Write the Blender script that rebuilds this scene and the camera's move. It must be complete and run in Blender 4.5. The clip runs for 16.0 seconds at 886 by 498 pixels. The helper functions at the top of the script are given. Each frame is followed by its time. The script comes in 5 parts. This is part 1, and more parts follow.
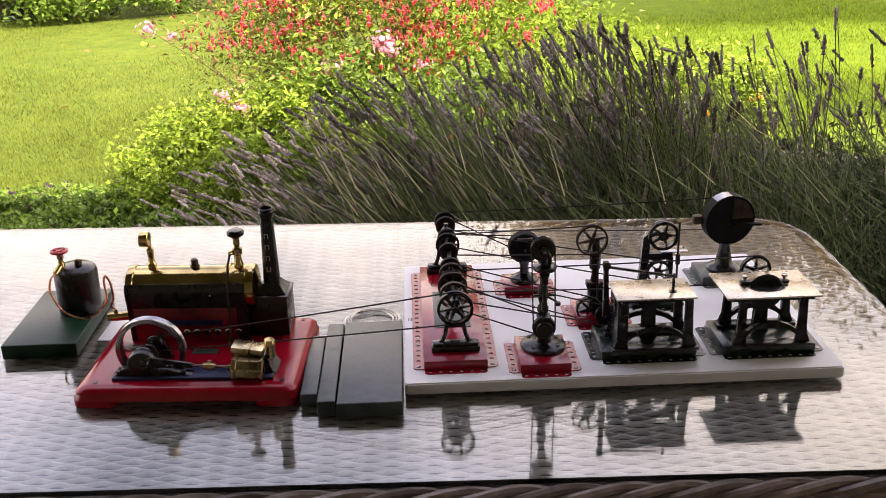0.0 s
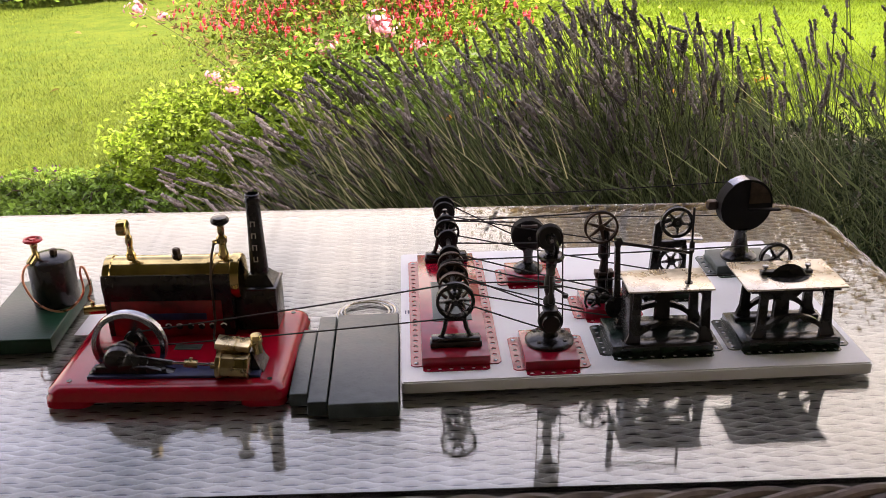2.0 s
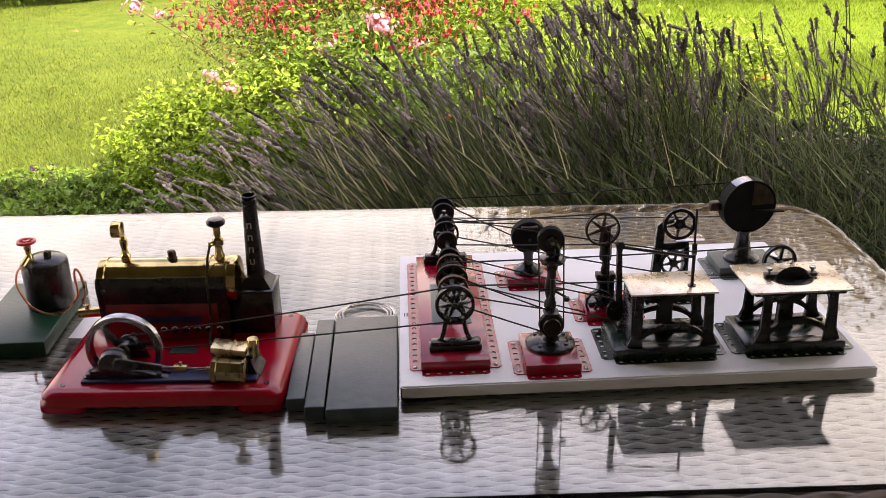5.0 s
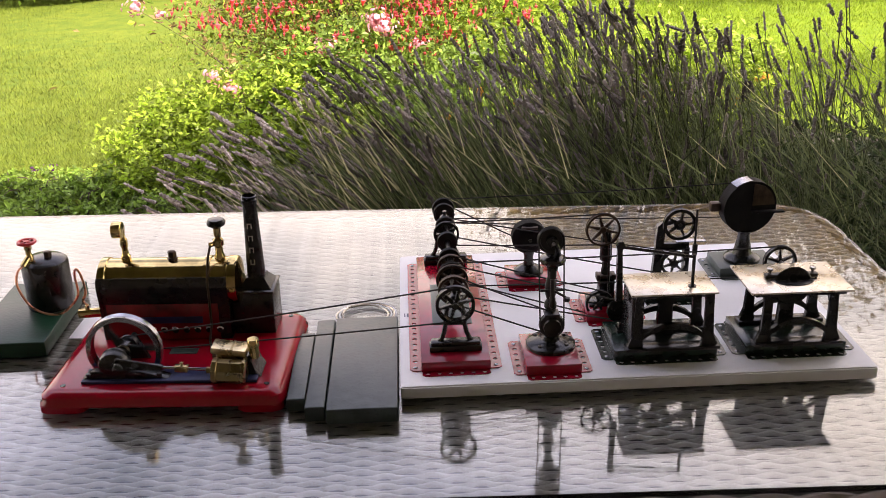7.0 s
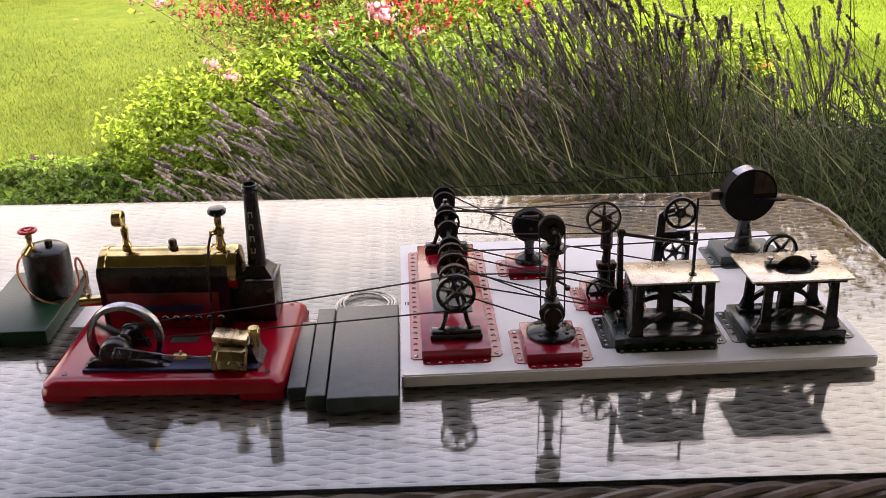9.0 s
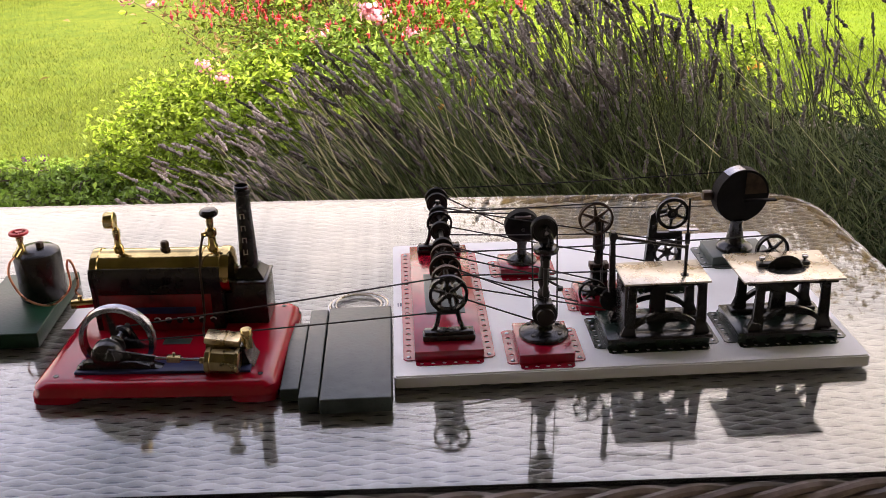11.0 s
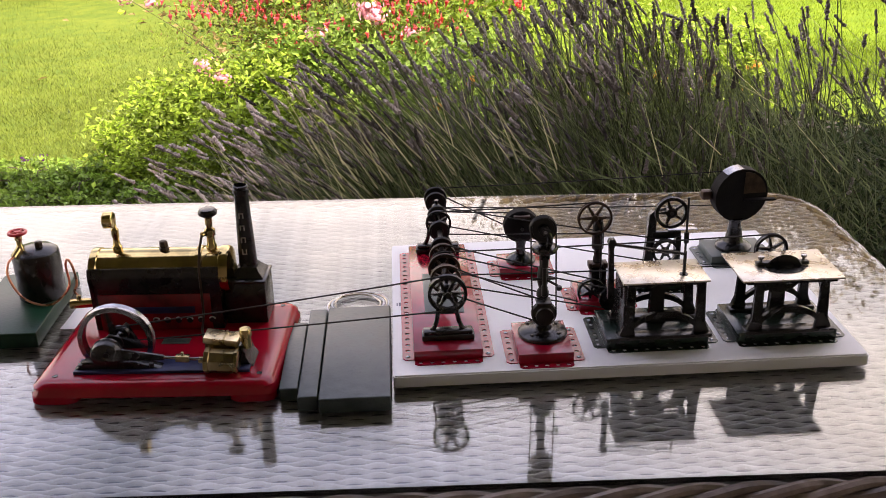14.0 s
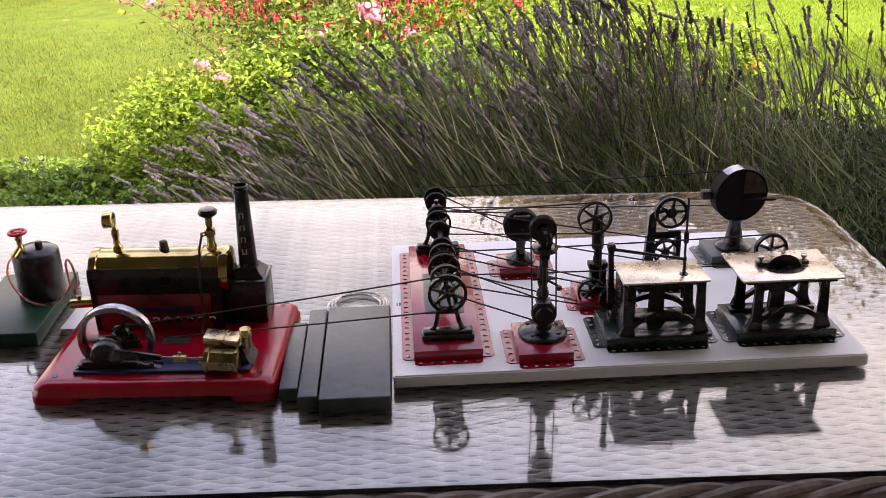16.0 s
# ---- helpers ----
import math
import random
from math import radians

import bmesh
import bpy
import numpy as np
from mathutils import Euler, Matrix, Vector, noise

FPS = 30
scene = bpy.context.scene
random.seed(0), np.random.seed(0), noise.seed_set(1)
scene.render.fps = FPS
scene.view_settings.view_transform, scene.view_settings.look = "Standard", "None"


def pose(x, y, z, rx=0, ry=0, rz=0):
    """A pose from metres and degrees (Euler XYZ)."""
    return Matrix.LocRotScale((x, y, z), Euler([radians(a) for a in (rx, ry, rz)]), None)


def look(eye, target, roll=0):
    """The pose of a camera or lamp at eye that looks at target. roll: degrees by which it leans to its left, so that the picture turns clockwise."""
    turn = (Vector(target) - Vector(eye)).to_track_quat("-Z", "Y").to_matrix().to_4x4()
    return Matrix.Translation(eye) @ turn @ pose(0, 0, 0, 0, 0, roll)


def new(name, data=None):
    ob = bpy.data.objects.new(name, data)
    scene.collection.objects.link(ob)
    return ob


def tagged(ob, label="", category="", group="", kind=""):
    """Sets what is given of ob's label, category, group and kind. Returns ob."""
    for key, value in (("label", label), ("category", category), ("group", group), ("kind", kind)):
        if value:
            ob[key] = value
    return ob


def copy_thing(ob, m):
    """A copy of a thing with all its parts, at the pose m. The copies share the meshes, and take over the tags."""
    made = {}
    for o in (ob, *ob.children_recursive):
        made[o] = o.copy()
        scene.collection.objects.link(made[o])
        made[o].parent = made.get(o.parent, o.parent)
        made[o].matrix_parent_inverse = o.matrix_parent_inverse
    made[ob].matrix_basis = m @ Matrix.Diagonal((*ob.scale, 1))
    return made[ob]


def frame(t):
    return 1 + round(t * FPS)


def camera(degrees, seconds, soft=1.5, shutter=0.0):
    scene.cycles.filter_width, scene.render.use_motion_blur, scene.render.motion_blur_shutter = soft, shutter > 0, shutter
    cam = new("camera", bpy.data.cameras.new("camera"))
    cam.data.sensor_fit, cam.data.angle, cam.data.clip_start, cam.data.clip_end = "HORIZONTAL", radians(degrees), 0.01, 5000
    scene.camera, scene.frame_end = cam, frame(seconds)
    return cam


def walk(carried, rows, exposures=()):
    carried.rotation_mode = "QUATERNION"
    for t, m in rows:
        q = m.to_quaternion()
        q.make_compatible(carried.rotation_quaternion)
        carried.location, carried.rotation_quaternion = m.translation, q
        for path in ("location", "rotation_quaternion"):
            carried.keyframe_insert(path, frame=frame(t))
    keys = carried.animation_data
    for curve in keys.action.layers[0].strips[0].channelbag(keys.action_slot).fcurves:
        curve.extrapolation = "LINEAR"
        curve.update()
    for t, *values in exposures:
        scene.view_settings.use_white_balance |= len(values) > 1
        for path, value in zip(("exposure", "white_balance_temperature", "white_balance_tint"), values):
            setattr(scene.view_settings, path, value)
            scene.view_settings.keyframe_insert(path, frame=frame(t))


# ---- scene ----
cam = camera(47.63, 16.0, soft=0.5, shutter=0.2)
PATH = [
    (0.0, look((-0.0004, -0.0907, 0.5605), (0.0267, 0.8402, 0.1963), -1.519)),
    (0.5, look((-0.0003, -0.082, 0.5576), (0.0268, 0.8487, 0.193), -1.565)),
    (1.0, look((-0.0005, -0.0595, 0.5518), (0.0272, 0.87, 0.184), -1.518)),
    (1.5, look((0.0007, -0.0381, 0.5456), (0.0279, 0.8865, 0.1658), -1.545)),
    (2.0, look((-0.0, -0.0162, 0.5368), (0.0291, 0.9085, 0.1574), -1.584)),
    (2.5, look((0.0, 0.0, 0.535), (0.0313, 0.9234, 0.1523), -1.543)),
    (3.0, look((0.0, 0.0, 0.535), (0.0315, 0.9233, 0.1522), -1.53)),
    (3.5, look((0.0, 0.0, 0.535), (0.0307, 0.9238, 0.1533), -1.547)),
    (4.0, look((0.0, 0.0, 0.535), (0.0304, 0.9239, 0.1536), -1.552)),
    (6.5, look((0.0, 0.0, 0.535), (0.0301, 0.9242, 0.1542), -1.564)),
    (7.0, look((0.0, 0.0, 0.535), (0.03, 0.9242, 0.1542), -1.548)),
    (7.5, look((0.0, 0.0, 0.535), (0.0294, 0.9242, 0.1541), -1.572)),
    (8.0, look((0.0, 0.0, 0.535), (0.0298, 0.9231, 0.1515), -1.483)),
    (8.5, look((0.0, 0.0, 0.535), (0.029, 0.92, 0.1441), -1.488)),
    (9.0, look((0.0, 0.0, 0.535), (0.0289, 0.9198, 0.1437), -1.593)),
    (11.5, look((0.0, 0.0, 0.535), (0.0373, 0.9199, 0.1445), -1.554)),
    (12.0, look((0.0, 0.0, 0.535), (0.0374, 0.9197, 0.1442), -1.57)),
    (16.0, look((0.0, 0.0, 0.535), (0.0374, 0.9196, 0.1439), -1.563)),
]
walk(cam, PATH, exposures=[(0.0, 1.05, 7000, 19), (12.5, 1.05, 7000, 19), (16.0, 1.05, 6650, 22)])

# ---- light: the house behind the camera and an added roof shade the table, the garden lies in the sun ----
SUN_EL, SUN_AZ = 47.0, 145.0   # degrees; azimuth counted from +y towards +x

world = bpy.data.worlds.new("sky")
scene.world = world
world.use_nodes = True
wn, wl = world.node_tree.nodes, world.node_tree.links
wn.clear()
w_out = wn.new("ShaderNodeOutputWorld")
w_bg = wn.new("ShaderNodeBackground")
w_sky = wn.new("ShaderNodeTexSky")
w_sky.sky_type = "NISHITA"
w_sky.sun_disc = False
w_sky.sun_elevation = radians(SUN_EL)
w_sky.sun_rotation = radians(SUN_AZ)
w_sky.dust_density = 1.0
w_sky.air_density = 1.0
# drifting bright cloud all round the sky
w_co = wn.new("ShaderNodeTexCoord")
w_map = wn.new("ShaderNodeMapping")
w_map.inputs["Scale"].default_value = (1.3, 1.3, 2.6)
w_map.inputs["Location"].default_value = (0.35, 0.1, 0.0)
w_no = wn.new("ShaderNodeTexNoise")
w_no.inputs["Scale"].default_value = 2.4
w_no.inputs["Detail"].default_value = 6
w_no.inputs["Roughness"].default_value = 0.55
w_ramp = wn.new("ShaderNodeValToRGB")
w_ramp.color_ramp.elements[0].position = 0.36
w_ramp.color_ramp.elements[1].position = 0.60
# pale haze towards the horizon, blue showing higher up
w_haze = wn.new("ShaderNodeMapRange")
w_haze.inputs["From Min"].default_value, w_haze.inputs["From Max"].default_value = 0.38, 0.58
w_haze.inputs["To Min"].default_value, w_haze.inputs["To Max"].default_value = 0.46, 0.22
w_add = wn.new("ShaderNodeMath")
w_add.operation = "MULTIPLY_ADD"
w_add.use_clamp = True
w_add.inputs[1].default_value = 0.72
w_mix = wn.new("ShaderNodeMixRGB")
# thin cloud: warm white low down, bluish higher up
w_high = wn.new("ShaderNodeMapRange")
w_high.inputs["From Min"].default_value, w_high.inputs["From Max"].default_value = 0.43, 0.58
w_cloud = wn.new("ShaderNodeMixRGB")
w_cloud.inputs["Color1"].default_value = (16.6, 15.2, 14.2, 1)
w_cloud.inputs["Color2"].default_value = (12.2, 12.6, 16.0, 1)

wl.new(w_high.outputs["Result"], w_cloud.inputs["Fac"])
wl.new(w_cloud.outputs["Color"], w_mix.inputs["Color2"])
wl.new(w_co.outputs["Generated"], w_map.inputs["Vector"])
wl.new(w_map.outputs["Vector"], w_no.inputs["Vector"])
wl.new(w_no.outputs["Fac"], w_ramp.inputs["Fac"])
w_side = wn.new("ShaderNodeVectorMath")      # the haze lies thicker towards one side of the garden
w_side.operation = "DOT_PRODUCT"
w_side.inputs[1].default_value = (-0.22, 0.0, 1.0)
wl.new(w_co.outputs["Generated"], w_side.inputs[0])
wl.new(w_side.outputs["Value"], w_haze.inputs["Value"])
wl.new(w_side.outputs["Value"], w_high.inputs["Value"])
wl.new(w_ramp.outputs["Color"], w_add.inputs[0])
wl.new(w_haze.outputs["Result"], w_add.inputs[2])
wl.new(w_add.outputs["Value"], w_mix.inputs["Fac"])
wl.new(w_sky.outputs["Color"], w_mix.inputs["Color1"])
wl.new(w_mix.outputs["Color"], w_bg.inputs["Color"])
w_bg.inputs["Strength"].default_value = 0.10
wl.new(w_bg.outputs["Background"], w_out.inputs["Surface"])

sun_data = bpy.data.lights.new("sun", "SUN")
sun_data.energy = 5.0
sun_data.angle = radians(0.53)
sun_data.color = (1.0, 0.94, 0.84)
sun = new("sun", sun_data)
_e, _a = radians(SUN_EL), radians(SUN_AZ)
sun_from = Vector((math.sin(_a) * math.cos(_e), math.cos(_a) * math.cos(_e), math.sin(_e)))
sun.matrix_world = look(sun_from * 20, (0, 0, 0))


# ---- materials ----
def mat(name, base, rough=0.5, metal=0.0, var=0.15, scale=40.0, bump=0.0, bscale=300.0, spec=0.5,
        second=None, spots=0.0, coat=0.0, trans=0.0, rvar=0.1, rand=0.0, island=0.0, bright_side=None):
    """Procedural surface: base colour broken up by coarse stains and fine grain, rough and bump likewise."""
    m = bpy.data.materials.new(name)
    m.use_nodes = True
    n, l = m.node_tree.nodes, m.node_tree.links
    p = n["Principled BSDF"]
    co = n.new("ShaderNodeTexCoord")
    big = n.new("ShaderNodeTexNoise")
    big.inputs["Scale"].default_value, big.inputs["Detail"].default_value = scale, 5
    fine = n.new("ShaderNodeTexNoise")
    fine.inputs["Scale"].default_value, fine.inputs["Detail"].default_value = bscale, 3
    for t in (big, fine):
        l.new(co.outputs["Object"], t.inputs["Vector"])
    ramp = n.new("ShaderNodeValToRGB")
    c2 = second or tuple(c * (1 - var) for c in base)
    c1 = tuple(min(1, c * (1 + var)) for c in base) if not second else base
    ramp.color_ramp.elements[0].position, ramp.color_ramp.elements[1].position = 0.33, 0.67
    ramp.color_ramp.elements[0].color, ramp.color_ramp.elements[1].color = (*c2, 1), (*c1, 1)
    l.new(big.outputs["Fac"], ramp.inputs["Fac"])
    col = ramp.outputs["Color"]
    if spots:
        sr = n.new("ShaderNodeValToRGB")
        sr.color_ramp.elements[0].position, sr.color_ramp.elements[1].position = 0.60, 0.68
        mx = n.new("ShaderNodeMixRGB")
        mx.blend_type = "MULTIPLY"
        mx.inputs["Color2"].default_value = (1 - spots,) * 3 + (1,)
        l.new(fine.outputs["Fac"], sr.inputs["Fac"])
        l.new(sr.outputs["Color"], mx.inputs["Fac"])
        l.new(col, mx.inputs["Color1"])
        col = mx.outputs["Color"]
    if rand or island:
        src = n.new("ShaderNodeObjectInfo").outputs["Random"] if rand else n.new("ShaderNodeNewGeometry").outputs["Random Per Island"]
        mr = n.new("ShaderNodeMapRange")
        k = rand or island
        mr.inputs["To Min"].default_value, mr.inputs["To Max"].default_value = 1 - k, 1 + k
        hs = n.new("ShaderNodeHueSaturation")
        l.new(src, mr.inputs["Value"])
        l.new(mr.outputs["Result"], hs.inputs["Value"])
        l.new(col, hs.inputs["Color"])
        col = hs.outputs["Color"]
    if bright_side:        # the turf's brighter look towards +x is put into its colour
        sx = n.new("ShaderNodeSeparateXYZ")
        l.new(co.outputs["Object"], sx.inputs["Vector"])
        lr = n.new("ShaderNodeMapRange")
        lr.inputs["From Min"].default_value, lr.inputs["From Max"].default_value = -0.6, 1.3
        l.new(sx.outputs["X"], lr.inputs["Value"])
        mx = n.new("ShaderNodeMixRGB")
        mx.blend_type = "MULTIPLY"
        mx.inputs["Color2"].default_value = (*bright_side, 1)
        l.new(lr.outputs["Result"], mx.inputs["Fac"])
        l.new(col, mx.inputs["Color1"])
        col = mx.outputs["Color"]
    l.new(col, p.inputs["Base Color"])
    rm = n.new("ShaderNodeMapRange")
    rm.inputs["To Min"].default_value, rm.inputs["To Max"].default_value = max(0.02, rough - rvar), min(1, rough + rvar)
    l.new(big.outputs["Fac"], rm.inputs["Value"])
    l.new(rm.outputs["Result"], p.inputs["Roughness"])
    p.inputs["Metallic"].default_value = metal
    p.inputs["Specular IOR Level"].default_value = spec
    p.inputs["Coat Weight"].default_value = coat
    if trans:
        p.inputs["Subsurface Weight"].default_value = 0.0
        tr = n.new("ShaderNodeBsdfTranslucent")
        mxs = n.new("ShaderNodeMixShader")
        mxs.inputs["Fac"].default_value = trans
        l.new(col, tr.inputs["Color"])
        l.new(p.outputs["BSDF"], mxs.inputs[1])
        l.new(tr.outputs["BSDF"], mxs.inputs[2])
        l.new(mxs.outputs["Shader"], n["Material Output"].inputs["Surface"])
    if bump:
        b = n.new("ShaderNodeBump")
        b.inputs["Strength"].default_value, b.inputs["Distance"].default_value = bump, 0.001
        l.new(fine.outputs["Fac"], b.inputs["Height"])
        l.new(b.outputs["Normal"], p.inputs["Normal"])
    return m


M = {}
M["red"] = mat("red_enamel", (0.33, 0.003, 0.016), 0.16, 0, 0.12, 25, 0.06, 500, spec=0.4, rvar=0.05)
# darker copy of the red enamel, the shade on the panel in its colour
M["red_dark"] = mat("shaded_red_enamel", (0.26, 0.008, 0.014), 0.22, 0, 0.1, 26, 0.1, 400, second=(0.05, 0.006, 0.008))
M["pale_brass"] = mat("worn_pale_brass", (0.56, 0.46, 0.27), 0.28, 1.0, 0.35, 70, 0.2, 500)
M["red_plate"] = mat("red_plate_paint", (0.30, 0.004, 0.020), 0.18, 0, 0.18, 60, 0.12, 420, spec=0.5, rvar=0.08, coat=0.25)
M["green_plate"] = mat("dark_green_paint", (0.012, 0.024, 0.018), 0.22, 0, 0.4, 45, 0.12, 500, coat=0.1)
M["grey_plate"] = mat("grey_green_paint", (0.06, 0.08, 0.072), 0.4, 0, 0.25, 45, 0.15, 600)
M["black"] = mat("black_enamel", (0.014, 0.0135, 0.0135), 0.24, 0, 0.4, 60, 0.10, 420, spec=0.45, rvar=0.06)
M["iron"] = mat("dark_cast_iron", (0.011, 0.010, 0.009), 0.34, 0.15, 0.4, 80, 0.2, 600)
M["bronze"] = mat("bronzed_iron", (0.055, 0.036, 0.026), 0.4, 0.7, 0.4, 80, 0.2, 700)
M["blue"] = mat("blue_black_enamel", (0.014, 0.020, 0.075), 0.42, 0, 0.3, 60, 0.1, 700, spec=0.3)
M["brass"] = mat("polished_brass", (0.50, 0.385, 0.17), 0.14, 1.0, 0.25, 40, 0.05, 500, rvar=0.08)
M["brass_dull"] = mat("dull_brass", (0.34, 0.265, 0.13), 0.28, 1.0, 0.3, 60, 0.1, 500)
M["copper"] = mat("copper_tube", (0.55, 0.25, 0.15), 0.28, 1.0, 0.25, 60, 0.05, 500)
M["steel"] = mat("steel_rim", (0.30, 0.30, 0.31), 0.22, 1.0, 0.25, 60, 0.08, 600)
M["table_plate"] = mat("worn_nickel_sheet", (0.64, 0.59, 0.49), 0.28, 0.8, 0.22, 55, 0.08, 500, second=(0.46, 0.39, 0.28), spots=0.2)
M["slate"] = mat("dark_slate_paint", (0.050, 0.070, 0.070), 0.38, 0, 0.4, 55, 0.18, 220, spec=0.5, spots=0.35, rvar=0.18, second=(0.022, 0.034, 0.034))
M["green_wood"] = mat("green_painted_wood", (0.006, 0.034, 0.017), 0.34, 0, 0.3, 25, 0.2, 300, spec=0.25)
M["board"] = mat("white_painted_board", (0.78, 0.78, 0.79), 0.45, 0, 0.04, 12, 0.12, 300, spots=0.03)
M["matt_black"] = mat("matt_black_disc", (0.007, 0.006, 0.006), 0.65, 0, 0.4, 60, 0.3, 600, spec=0.12)
M["worn_brown"] = mat("brown_disc_quarter", (0.045, 0.030, 0.018), 0.6, 0, 0.5, 90, 0.3, 600, spec=0.15)
M["belt"] = mat("dark_cord", (0.018, 0.016, 0.015), 0.8, 0, 0.3, 200, 0.3, 900)
M["white"] = mat("white_card", (0.8, 0.8, 0.8), 0.6, 0, 0.04, 20)
M["knob_red"] = mat("red_handwheel", (0.55, 0.03, 0.035), 0.35, 0, 0.1, 80)
M["letter"] = mat("pale_lettering", (0.42, 0.40, 0.35), 0.5, 0, 0.1, 80)
M["rattan"] = mat("brown_rattan", (0.27, 0.215, 0.19), 0.40, 0, 0.25, 60, 0.4, 500, second=(0.15, 0.115, 0.10), rand=0.25)
# lighter copy of the rattan: the stronger light on the weave, as colour
M["weave"] = mat("lit_woven_rattan", (0.60, 0.55, 0.52), 0.45, 0, 0.2, 60, 0.4, 500, second=(0.43, 0.385, 0.36), rand=0.15)
M["rattan_dark"] = mat("dark_backing", (0.085, 0.072, 0.066), 0.8, 0, 0.2, 40)
M["wall"] = mat("house_brick_render", (0.20, 0.165, 0.14), 0.9, 0, 0.12, 2.0, 0.3, 60)
M["paving"] = mat("paving", (0.24, 0.22, 0.20), 0.85, 0, 0.2, 4.0, 0.3, 80)
M["lawn"] = mat("lawn", (0.172, 0.214, 0.028), 0.9, 0, 0.2, 9.0, 1.0, 36, second=(0.110, 0.162, 0.022), spec=0.1, spots=0.38, bright_side=(1.12, 1.25, 0.6))
M["soil"] = mat("soil", (0.05, 0.038, 0.028), 0.95, 0, 0.3, 9.0, 0.6, 60)
M["grass"] = mat("grass_blade", (0.208, 0.262, 0.040), 0.6, 0, 0.2, 2.0, trans=0.5, island=0.55, spec=0.25, bright_side=(1.12, 1.25, 0.6))
M["lav_stem"] = mat("lavender_stem", (0.140, 0.175, 0.066), 0.6, 0, 0.3, 3.0, trans=0.3, island=0.65, spec=0.25)
M["lav_spike"] = mat("lavender_flower", (0.27, 0.23, 0.215), 0.8, 0, 0.3, 5.0, island=0.65, spec=0.2, second=(0.13, 0.12, 0.10))
M["leaf"] = mat("green_leaf", (0.23, 0.35, 0.055), 0.45, 0, 0.3, 4.0, trans=0.4, island=0.6, spec=0.4)
M["leaf_yellow"] = mat("yellow_green_leaf", (0.33, 0.45, 0.05), 0.45, 0, 0.25, 4.0, trans=0.4, island=0.65, spec=0.4)
M["leaf_bronze"] = mat("bronzed_leaf", (0.34, 0.24, 0.09), 0.5, 0, 0.3, 4.0, trans=0.3, island=0.5, spec=0.4)
M["leaf_dark"] = mat("dark_hedge_leaf", (0.050, 0.085, 0.024), 0.5, 0, 0.3, 4.0, trans=0.2, island=0.5, spec=0.4)
M["fuchsia"] = mat("fuchsia_flower", (0.85, 0.13, 0.15), 0.5, 0, 0.15, 30.0, trans=0.35, island=0.4)
M["pink"] = mat("pale_pink_petal", (0.85, 0.40, 0.46), 0.5, 0, 0.12, 30.0, trans=0.3, island=0.35)
M["orange"] = mat("orange_petal", (0.8, 0.35, 0.05), 0.5, 0, 0.12, 30.0, trans=0.3, island=0.2)
M["violet"] = mat("violet_petal", (0.30, 0.08, 0.35), 0.5, 0, 0.12, 30.0, trans=0.3, island=0.2)
# paler copy of the lavender stem, with the sun on it painted in
M["lav_lit"] = mat("lit_stalk", (0.50, 0.47, 0.25), 0.6, 0, 0.3, 3.0, trans=0.25, island=0.5, spec=0.3)
# dry pale spikes, lightened further for the sun on them
M["lav_pale"] = mat("dry_lit_lavender_flower", (0.60, 0.50, 0.44), 0.8, 0, 0.3, 5.0, island=0.55, spec=0.2, second=(0.32, 0.265, 0.225))
M["bark"] = mat("bark", (0.09, 0.065, 0.045), 0.9, 0, 0.3, 12.0, 0.8, 60)

glass = bpy.data.materials.new("table_glass")
glass.use_nodes = True
_p = glass.node_tree.nodes["Principled BSDF"]
_p.inputs["Base Color"].default_value = (0.93, 0.97, 0.95, 1)
_p.inputs["Roughness"].default_value = 0.015
_p.inputs["IOR"].default_value = 1.55
_p.inputs["Transmission Weight"].default_value = 1.0
_n = glass.node_tree.nodes.new("ShaderNodeTexNoise")
_n.inputs["Scale"].default_value = 14
_b = glass.node_tree.nodes.new("ShaderNodeBump")
_b.inputs["Strength"].default_value, _b.inputs["Distance"].default_value = 0.02, 0.001
glass.node_tree.links.new(_n.outputs["Fac"], _b.inputs["Height"])
glass.node_tree.links.new(_b.outputs["Normal"], _p.inputs["Normal"])
M["glass"] = glass


# ---- mesh helpers ----
def part(name, bm, material, parent=None, label="", smooth=True, sharp=35):
    """One mesh object, under a thing or on its own."""
    me = bpy.data.meshes.new(name)
    bmesh.ops.recalc_face_normals(bm, faces=bm.faces)
    bm.to_mesh(me)
    bm.free()
    for m in (material if isinstance(material, (list, tuple)) else [material]):
        me.materials.append(M[m])
    if smooth:
        me.polygons.foreach_set("use_smooth", [True] * len(me.polygons))
        me.set_sharp_from_angle(angle=radians(sharp))
    ob = new(name, me)
    if parent is not None:
        ob.parent = parent
    if label:
        tagged(ob, label)
    return ob


def group(name, m, label, category, group="", kind=""):
    ob = new(name)
    ob.empty_display_size = 0.01
    ob.matrix_basis = m
    return tagged(ob, label, category, group, kind)


def box(bm, x0, x1, y0, y1, z0, z1, bevel=0.0, seg=2, m=None):
    r = bmesh.ops.create_cube(bm, size=1)
    vs = r["verts"]
    for v in vs:
        v.co = Vector(((x0 + x1) / 2 + v.co.x * (x1 - x0), (y0 + y1) / 2 + v.co.y * (y1 - y0), (z0 + z1) / 2 + v.co.z * (z1 - z0)))
    if m is not None:
        bmesh.ops.transform(bm, matrix=m, verts=vs)
    if bevel:
        es = list({e for v in vs for e in v.link_edges})
        bmesh.ops.bevel(bm, geom=es, offset=bevel, segments=seg, profile=0.5, affect="EDGES")
    return bm


def axis_frame(a):
    """Matrix that turns +z into the axis a ('x', 'y', 'z' or a vector)."""
    v = {"x": Vector((1, 0, 0)), "y": Vector((0, 1, 0)), "z": Vector((0, 0, 1))}.get(a, a) if isinstance(a, str) else Vector(a)
    return v.to_track_quat("Z", "Y").to_matrix().to_4x4()


